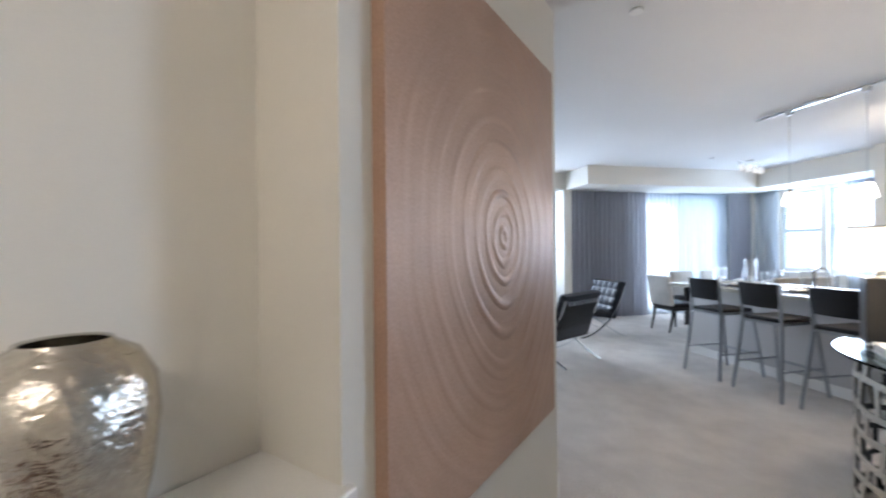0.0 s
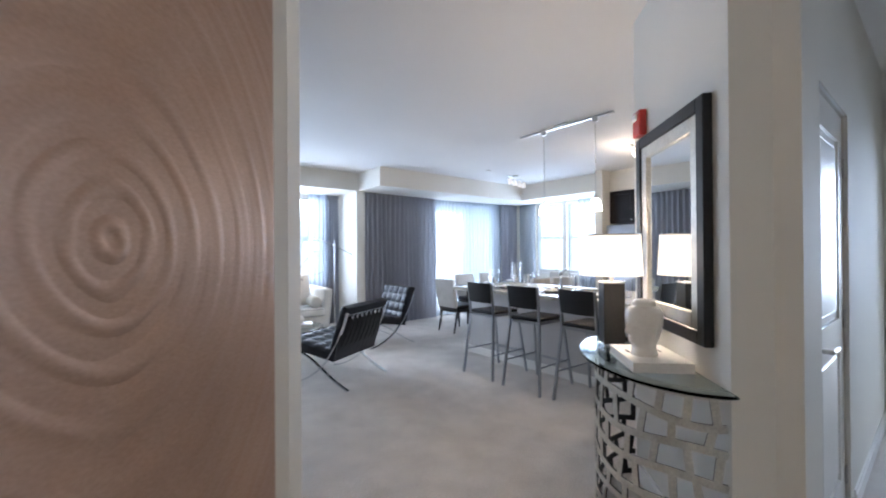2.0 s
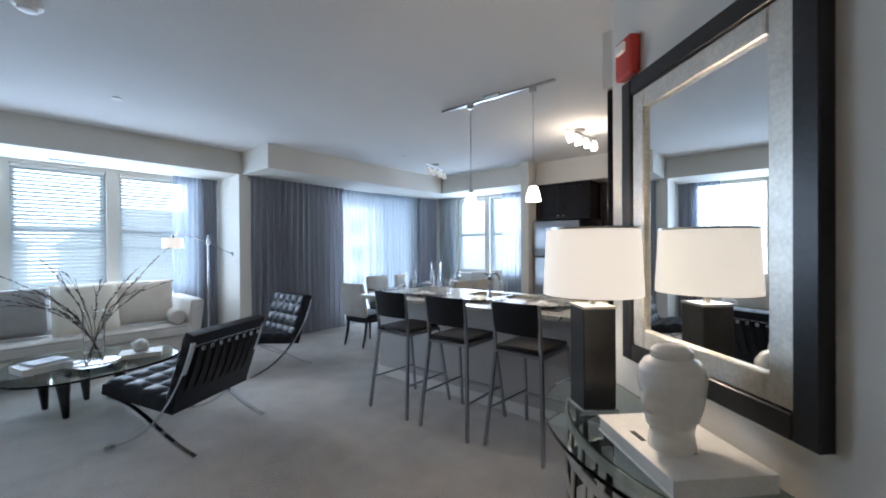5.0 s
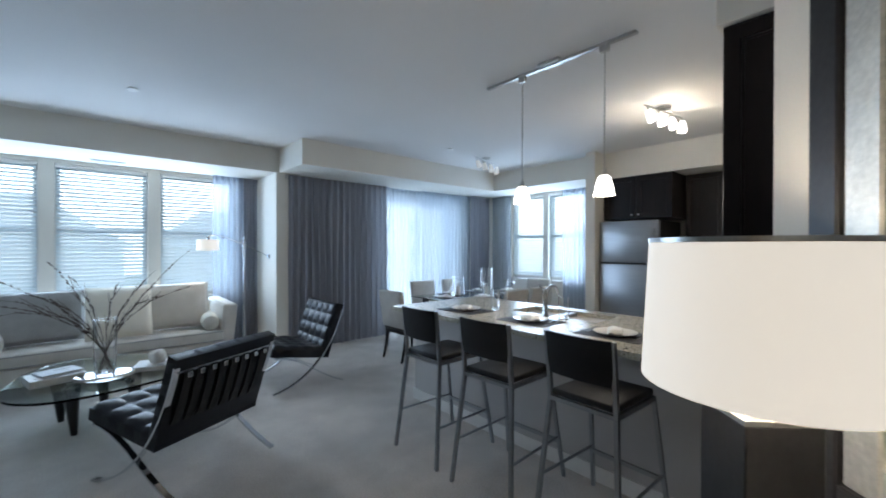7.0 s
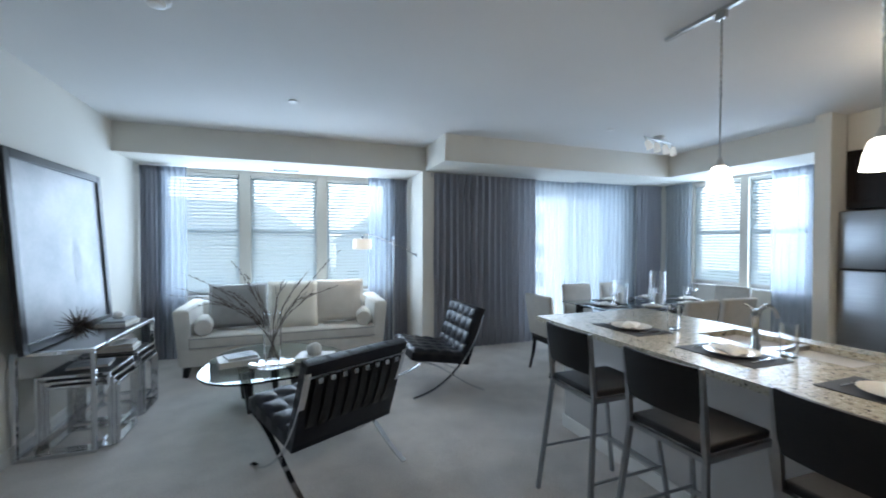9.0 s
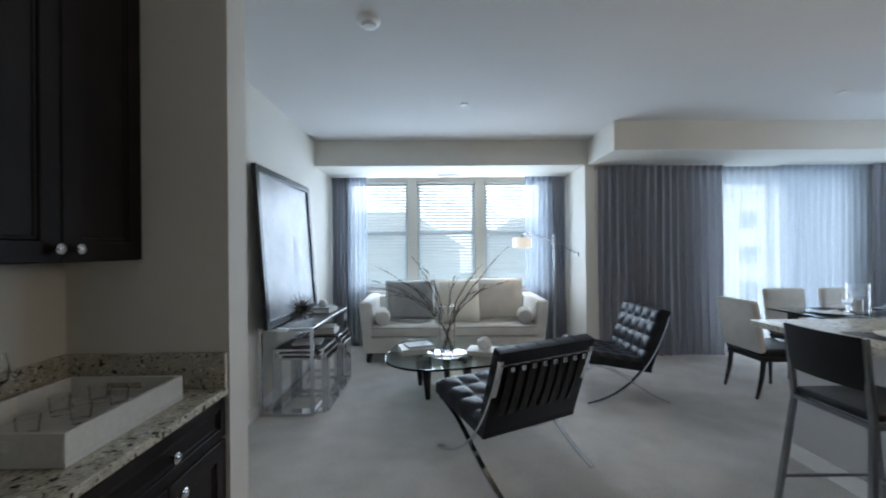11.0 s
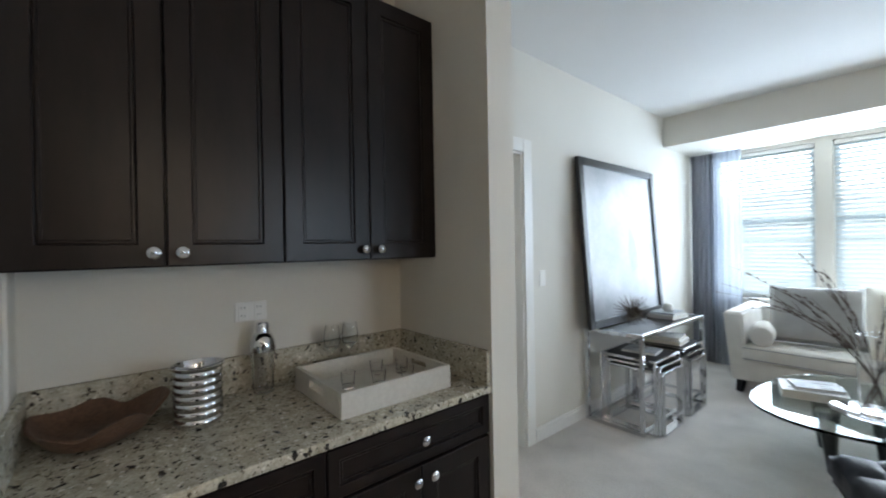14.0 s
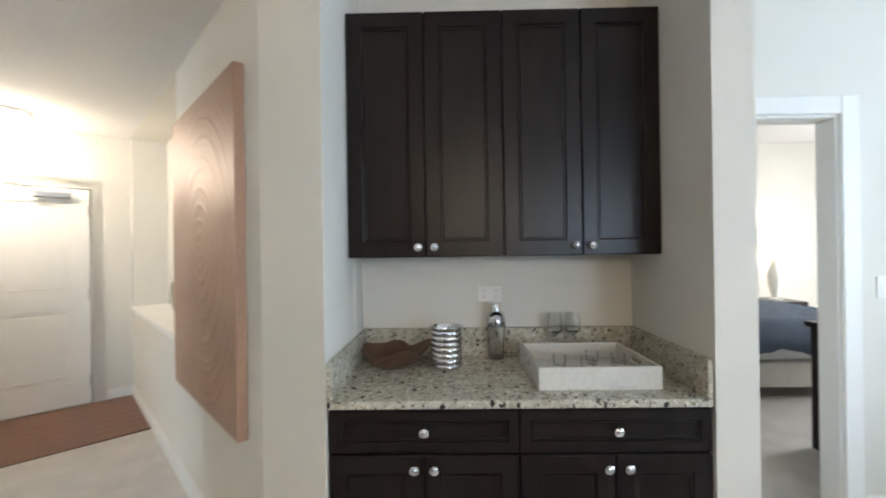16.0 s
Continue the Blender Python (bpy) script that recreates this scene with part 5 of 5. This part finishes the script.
outlet(pose(0.617, 3.255, 1.22, 0, 0, 90), 0.118, 0.076, "white double socket plate above the bar", "wall_outlet")
outlet(pose(0.48, 5.36, 1.215, 0, 0, 90), 0.072, 0.118, "white light switch beside the bedroom doorway", "light_switch")


# ---- entry hall ----
def ripple_panel():
    t = thing("wall_art", "copper wood panel with carved ripple rings", "artwork", DIAG @ pose(1.08, 0.859, 0.663, 0, 0, 0))
    w, h, th = 1.175, 1.575, 0.042
    n, k = 170, 220
    bm = bmesh.new()
    rows = []
    for j in range(k + 1):
        row = []
        for i in range(n + 1):
            x, z = w * i / n, h * j / k
            dx, dz = x - w * 0.535, z - h * 0.503
            ang = math.atan2(dz, dx)
            r = math.hypot(dx, dz * 0.8) * (1 + 0.05 * noise.noise(Vector((math.cos(ang) * 1.5, math.sin(ang) * 1.5, 0.3))))
            s = r + 0.02 * noise.noise(Vector((x * 3, z * 3, 1.0)))
            side = 0.35 + 0.65 * abs(math.sin(ang + 0.25))
            a = side * (0.0040 * math.exp(-r * 2.6) * math.sin(s * 92 + 3.0 * math.sin(s * 9)) + 0.0012 * math.exp(-r * 1.0) * math.sin(s * 165 + 2 * math.sin(ang * 2)))
            edge = min(1, min(x, w - x, z, h - z) / 0.03)
            row.append(bm.verts.new((x, -th - a * edge, z)))
        rows.append(row)
    for a, b in zip(rows, rows[1:]):
        for i in range(n):
            bm.faces.new((a[i], a[i + 1], b[i + 1], b[i]))
    part("relief_face", bm, ART, t, "", True)
    part("panel_edge", bm_box(0, w, -th + 0.0005, 0, 0, h), ART, t)
    return t


ripple_panel()
tagged(part("hammered_vase", lathe(bmesh.new(), [(0, 0), (0.055, 0), (0.075, 0.03), (0.105, 0.15), (0.117, 0.25), (0.112, 0.31), (0.09, 0.352), (0.058, 0.37), (0.056, 0.375), (0.05, 0.372), (0.06, 0.355), (0.10, 0.29), (0.09, 0.15), (0, 0.05)], 48), HAMMERED, None, "", True, DIAG @ pose(0.575, 1.0, 0.916)), "hammered silver vase on the niche ledge", "vase")

mt = thing("wall_mirror", "rectangular mirror in black and silver frame", "mirror", DIAG @ pose(2.85, -0.779, 1.02))
mw, mh = 0.765, 1.065
for q, (o, i, y, mat) in enumerate(((0.0, 0.062, 0.04, BLACKWOOD), (0.0625, 0.13, 0.03, SILVERLEAF))):
    for x0, x1, z0, z1 in ((o, i, o, mh - o), (mw - i, mw - o, o, mh - o), (i, mw - i, o, i), (i, mw - i, mh - i, mh - o)):
        part("outer_frame" if q == 0 else "inner_frame", bm_box(x0, x1, 0.0, y, z0, z1, bevel=0.004, seg=1), mat, mt)
part("mirror_glass", bm_box(0.13, mw - 0.13, 0.005, 0.015, 0.13, mh - 0.13), MIRROR, mt)

al = thing("fire_alarm", "red wall fire alarm strobe", "alarm", DIAG @ pose(3.60, -0.78, 2.11))
part("housing", bm_box(-0.055, 0.055, 0, 0.045, 0, 0.15, bevel=0.008), RED, al)
part("strobe", bm_box(-0.03, 0.03, 0.045, 0.06, 0.09, 0.13, bevel=0.006), PLASTIC, al)


def demilune():
    t = thing("console_demilune", "half-round glass console on a pierced silver drum", "table", DIAG @ pose(3.265, -0.775, 0))
    def arc(rx, ry, n=48):
        return [(rx * math.cos(math.pi * k / n), ry * math.sin(math.pi * k / n)) for k in range(n + 1)]
    bm = prism(bmesh.new(), arc(0.585, 0.43), 0.866, 0.880)
    bmesh.ops.bevel(bm, geom=[e for e in bm.edges if abs(e.verts[0].co.z - e.verts[1].co.z) < 1e-5], offset=0.004, segments=2, affect="EDGES")
    part("glass_top", bm, GLASSGREEN, t)
    rows, rx, ry, top = 7, 0.51, 0.35, 0.864
    rnd = random.Random(12)
    wave = [(rnd.uniform(2.5, 4.5), rnd.uniform(0, 6.28)) for _ in range(rows + 1)]

    def height(r, a):
        """Height of the r-th hammered band at the angle a; the first and last run level."""
        if r in (0, rows):
            return 0.016 if r == 0 else top - 0.016
        k, p = wave[r]
        return r * top / rows + 0.020 * math.sin(k * a + p)

    def spot(a, inset):
        return (rx - inset) * math.cos(a), (ry - inset) * math.sin(a)
    for r in range(rows + 1):
        # black layer behind each silver band paints in the shade inside the drum
        for inset, mat, th in ((0.0, SILVERLEAF, 0.005), (0.0065, BLACKWOOD, 0.006)):
            pts = [(*spot(math.pi * k / 56, inset), height(r, math.pi * k / 56)) for k in range(57)]
            part("band", tube(bmesh.new(), pts, w=th, h=0.030), mat, t, "" if mat is SILVERLEAF else "black inner layer standing in for shade inside the drum")
    nb = 10
    for r in range(rows):
        for k in range(nb):
            a = math.pi * (k + (0.25 if r % 2 else 0.72) + rnd.uniform(-0.16, 0.16)) / nb
            lean = rnd.uniform(-0.05, 0.05)
            if not 0.02 < a < math.pi - 0.08:
                continue
            # bars get the same black backing for the inside shade
            for inset, mat in ((0.0, SILVERLEAF), (0.0065, BLACKWOOD)):
                lo, hi = spot(a, inset), spot(a + lean, inset)
                out = Vector((math.cos(a) / rx, math.sin(a) / ry, 0)).normalized()
                bm = tube(bmesh.new(), [(*lo, height(r, a) + 0.008), (*hi, height(r + 1, a + lean) - 0.008)], w=0.030, h=0.0045, up=out)
                part("bar", bm, mat, t)
    return t


demilune()


def table_lamp():
    t = thing("table_lamp", "table lamp with black block base and lit white shade", "lamp", pose(2.84, 2.065, 0.881, 0, 0, 45))
    part("foot", bm_box(-0.064, 0.064, -0.064, 0.064, 0, 0.02, bevel=0.003), CHROME, t)
    part("base_block", bm_box(-0.057, 0.057, -0.057, 0.057, 0.02, 0.36, bevel=0.003), BLACKWOOD, t)
    part("base_cap", bm_box(-0.059, 0.059, -0.059, 0.059, 0.36, 0.368), NICKEL, t)
    part("neck", tube(bmesh.new(), [(0, 0, 0.355), (0, 0, 0.47)], 0.012, 12), NICKEL, t)
    part("shade", lathe(bmesh.new(), [(0.168, 0.405), (0.156, 0.635), (0.153, 0.635), (0.165, 0.405)], 48), SHADE, t, "lit white fabric drum shade", True)
    part("shade_rim", lathe(bmesh.new(), [(0.1575, 0.63), (0.158, 0.638), (0.152, 0.638), (0.152, 0.63)], 48), NICKEL, t, "", True)
    return t


table_lamp()
bulb(2.84, 2.065, 1.41, 9, WARM, 0.05)

book(2.65, 1.775, 0.881, 0.36, 0.26, 0.045, 45, PAPER, "large white book on the glass console", 5)


def head_ornament(m):
    """A stylised head: neck, jaw, smooth crown and a flat knot; it looks along +x."""
    bm = lathe(bmesh.new(), [(0, 0), (0.060, 0), (0.060, 0.012), (0.055, 0.04), (0.058, 0.062), (0.068, 0.082), (0.077, 0.11), (0.083, 0.145), (0.087, 0.18), (0.084, 0.207), (0.070, 0.228), (0.052, 0.236), (0.054, 0.240), (0.053, 0.254), (0.040, 0.266), (0, 0.270)], 64)

    def bump(v, y, z, wy, wz, d):
        v.co.x += d * math.exp(-(((v.co.y - y) / wy) ** 2)) * math.exp(-(((v.co.z - z) / wz) ** 2))
    bmesh.ops.subdivide_edges(bm, edges=[e for e in bm.edges if abs(e.verts[0].co.z - e.verts[1].co.z) > 0.01], cuts=3)
    for v in bm.verts:
        v.co.y *= 0.90
        if v.co.x > 0.0 and 0.03 < v.co.z < 0.22:
            bump(v, 0, 0.068, 0.030, 0.014, 0.016)
            bump(v, 0, 0.088, 0.022, 0.007, 0.008)
            bump(v, 0, 0.116, 0.011, 0.014, 0.020)
            bump(v, 0, 0.140, 0.010, 0.020, 0.010)
            for s in (-1, 1):
                bump(v, s * 0.033, 0.142, 0.016, 0.010, -0.008)
        elif abs(v.co.x) < 0.02 and 0.08 < v.co.z < 0.15:
            v.co.y *= 1.10
    return tagged(part("ceramic_bust", bm, CERAMIC, None, "", True, m), "glossy white ceramic head ornament on a book", "ornament")


head_ornament(pose(2.61, 1.775, 0.926, 0, 0, 150))

# ceiling fittings
el = thing("ceiling_light", "flush frosted entry ceiling light, lit", "light", DIAG @ pose(-0.75, 0.0, 2.62))
part("rim", lathe(bmesh.new(), [(0, -0.001), (0.17, -0.001), (0.17, -0.03), (0.155, -0.035)], 36), NICKEL, el, "", True)
part("diffuser", lathe(bmesh.new(), [(0.155, -0.03), (0.14, -0.07), (0.08, -0.095), (0, -0.10)], 36), FROST, el, "", True)
bulb(*(DIAG @ Vector((-0.75, 0.0, 2.30))), 11, (1.0, 0.92, 0.78), 0.14)
sd = thing("smoke_detector", "round white smoke detector on the ceiling", "detector", pose(1.66, 4.88, H))
part("base", lathe(bmesh.new(), [(0, -0.001), (0.07, -0.001), (0.068, -0.02), (0.05, -0.026), (0, -0.026)], 32), PLASTIC, sd, "", True)
part("dome", lathe(bmesh.new(), [(0.045, -0.026), (0.042, -0.045), (0.02, -0.05), (0, -0.05)], 28), PLASTIC, sd, "", True)
for x, y in ((2.346, 6.323), (1.8, 2.6), (5.82, 6.03)):
    sp = thing("sprinkler", "flat white ceiling sprinkler cap", "sprinkler", pose(x, y, H), "ceiling sprinklers")
    part("cap", lathe(bmesh.new(), [(0, -0.016), (0.038, -0.016), (0.042, -0.012), (0.042, -0.009), (0.03, -0.008), (0.03, -0.001), (0, -0.001)], 24), PLASTIC, sp, "", True)
vt = thing("ceiling_vent", "white slotted air vent under the soffit", "vent", pose(2.25, 8.30, 2.545))
part("vent_frame", bm_box(-0.18, 0.18, -0.06, 0.06, -0.008, -0.001, bevel=0.002, seg=1), TRIM, vt)
for k in range(5):
    part("vent_slat", bm_box(-0.165, 0.165, -0.047 + k * 0.02, -0.036 + k * 0.02, -0.012, -0.008), BOOKGREY, vt)

# ---- bedroom and den glimpses ----
bed = thing("bed", "bed with slate blue cover and cream base", "bed", pose(-2.98, 5.40, 0))
part("base", bm_box(0.05, 1.86, 0, 1.66, 0.12, 0.36, bevel=0.02), LINEN, bed)
part("mattress", bm_box(0.05, 1.84, 0.02, 1.64, 0.36, 0.66, bevel=0.05, seg=3), PAPER, bed, "", True)
bm = bmesh.new()
rows = []
for k in range(37):
    row = []
    for q in range(33):
        u, v = k / 36, q / 32
        x, y = 0.55 + 1.40 * u, -0.10 + 1.86 * v
        over = max(0.0, x - 1.86, -y, y - 1.66)
        z = 0.72 - min(over / 0.09, 1.0) * 0.30 * (0.9 + 0.1 * math.sin(9 * (x + y)))
        z += 0.022 * abs(math.sin(x * 17)) * abs(math.sin(y * 17)) + 0.01 * noise.noise(Vector((x * 5, y * 5, 0)))
        row.append(bm.verts.new((x, y, z)))
    rows.append(row)
for a, b in zip(rows, rows[1:]):
    for q in range(32):
        bm.faces.new((a[q], a[q + 1], b[q + 1], b[q]))
cover = part("cover", bm, NAVY, bed, "quilted slate blue bedcover", True)
th = cover.modifiers.new("thickness", "SOLIDIFY")
th.thickness = 0.03
part("headboard", bm_box(-0.06, 0.04, -0.05, 1.71, 0.0, 1.2, bevel=0.03), LINEN, bed)
for y in (0.42, 1.22):
    part("pillow", pillow(bmesh.new(), 0.45, 0.68, 0.20), PAPER, bed, "", True, pose(0.30, y, 0.75, 0, -20, 0))
for x in (0.15, 1.76):
    for y in (0.1, 1.55):
        part("leg", bm_box(x - 0.03, x + 0.03, y - 0.03, y + 0.03, 0, 0.12), BLACKWOOD, bed)
ns = thing("nightstand", "dark wood nightstand beside the bed", "nightstand", pose(-2.76, 7.38, 0))
part("body", bm_box(-0.25, 0.25, -0.22, 0.22, 0.08, 0.72, bevel=0.006), ESPRESSO, ns)
part("drawer_front", bm_box(0.25, 0.262, -0.20, 0.20, 0.45, 0.69, bevel=0.003, seg=1), ESPRESSO, ns)
for x in (-0.2, 0.2):
    for y in (-0.18, 0.18):
        part("leg", bm_box(x - 0.02, x + 0.02, y - 0.02, y + 0.02, 0, 0.08), ESPRESSO, ns)
bl = thing("bedside_lamp", "lit bedside lamp with white shade", "lamp", pose(-2.76, 7.38, 0.72))
part("base", lathe(bmesh.new(), [(0, 0), (0.08, 0), (0.08, 0.015), (0.03, 0.03), (0.08, 0.20), (0.09, 0.32), (0.03, 0.52), (0.012, 0.72), (0, 0.72)], 24), CERAMIC, bl, "", True)
part("shade", lathe(bmesh.new(), [(0.21, 0.71), (0.18, 0.99), (0.177, 0.99), (0.207, 0.71)], 32), SHADE, bl, "", True)
bulb(-2.76, 7.38, 1.60, 2.5, WARM, 0.05)
dr = thing("dresser", "dark wood dresser beside the bedroom doorway", "dresser", pose(-0.25, 5.62, 0))
part("body", bm_box(0, 0.59, 0, 1.30, 0.12, 0.86), ESPRESSO, dr)
part("top", bm_box(-0.03, 0.60, -0.02, 1.32, 0.861, 0.90, bevel=0.005), ESPRESSO, dr)
for z in (0.14, 0.38, 0.62):
    for y in (0.02, 0.66):
        d = part("drawer_front", bm_box(-0.02, -0.001, y, y + 0.62, z, z + 0.225, bevel=0.003, seg=1), ESPRESSO, dr)
        part("knob", lathe(bmesh.new(), [(0, 0), (0.008, 0), (0.015, 0.018), (0, 0.026)], 14), NICKEL, d, "", True, pose(-0.021, y + 0.31, z + 0.11, 0, -90, 0))
for x in (0.03, 0.46):
    for y in (0.03, 1.27):
        part("leg", bm_box(x - 0.03, x + 0.03, y - 0.03, y + 0.03, 0, 0.12), ESPRESSO, dr)

dn = thing("side_chair", "slender white moulded chair in the den", "chair", pose(7.45, 0.98, 0, 0, 0, 80))
part("seat", bm_box(-0.2, 0.2, -0.2, 0.2, 0.44, 0.455, bevel=0.005), PLASTIC, dn)
part("backrest", bm_box(-0.19, 0.19, -0.012, 0.012, 0.12, 0.46, bevel=0.008), PLASTIC, dn, "", True, pose(0, -0.20, 0.455, 12, 0, 0))
for x in (-0.17, 0.17):
    part("back_post", tube(bmesh.new(), [(x, -0.19, 0.45), (x, -0.235, 0.62)], 0.014, 8), PLASTIC, dn)
for x in (-0.17, 0.17):
    for y in (-0.17, 0.17):
        part("leg", tube(bmesh.new(), [(x, y, 0.44), (x * 1.15, y * 1.15, 0)], [0.02, 0.014], 8), PLASTIC, dn)

# ---- outside ----
structure("ground", bm_box(-400, 400, -400, 400, -7.2, -7.0), GRASS, "grass and lots below the upper-floor flat")


def far_house(x, y, w, d, h, roof, turn, label):
    t = thing("far_house", label, "house", pose(x, y, -7.0, 0, 0, turn), "houses across the street")
    part("wall", bm_box(-w / 2, w / 2, -d / 2, d / 2, 0, h), FARWALL, t)
    bm = bmesh.new()
    a = [bm.verts.new(p) for p in ((-w / 2 - 0.5, -d / 2 - 0.5, h), (w / 2 + 0.5, -d / 2 - 0.5, h), (w / 2 + 0.5, d / 2 + 0.5, h), (-w / 2 - 0.5, d / 2 + 0.5, h), (-w / 4, 0, h + roof), (w / 4, 0, h + roof))]
    for q in ((0, 1, 5, 4), (1, 2, 5), (2, 3, 4, 5), (3, 0, 4), (3, 2, 1, 0)):
        bm.faces.new([a[i] for i in q])
    part("roof", bm, FARROOF, t)
    win = None
    for s in (-1, 1):
        for r in range(int(h // 3)):
            for c in range(max(2, int(w // 3.2))):
                m = pose(-w / 2 + 1.8 + c * 3.2, s * (d / 2 + 0.02), 1.0 + r * 3.0)
                if win is None:
                    win = part("window", bm_box(-0.6, 0.6, -0.03, 0.03, 0, 1.5), FARGLASS, t, "", False, m)
                else:
                    again(win, t, m)
    return t


far_house(-6, 48, 20, 12, 8.6, 4.2, 4, "pale two-storey house with grey hipped roof")
far_house(16, 52, 18, 12, 8.6, 3.8, -6, "pale two-storey house with grey hipped roof")
far_house(31, 42, 20, 12, 13.0, 2.0, -36, "pale three-storey apartment house beyond the balcony")
far_house(58, 14, 22, 14, 8.0, 3.5, 90, "pale two-storey house east of the flat")
far_house(60, -8, 22, 14, 8.0, 3.5, 90, "pale two-storey house east of the flat")

bm = bmesh.new()
n = 48
lo = [bm.verts.new((150 * math.cos(2 * math.pi * k / n), 150 * math.sin(2 * math.pi * k / n), -8)) for k in range(n)]
hi = [bm.verts.new((150 * math.cos(2 * math.pi * k / n), 150 * math.sin(2 * math.pi * k / n), 110)) for k in range(n)]
for k in range(n):
    bm.faces.new((lo[k], lo[(k + 1) % n], hi[(k + 1) % n], hi[k]))
BACK = glow_mat("overcast_sky", (0.82, 0.93, 1.0), 3.4)
structure("backdrop", bm, BACK, "bright overcast sky in the distance")
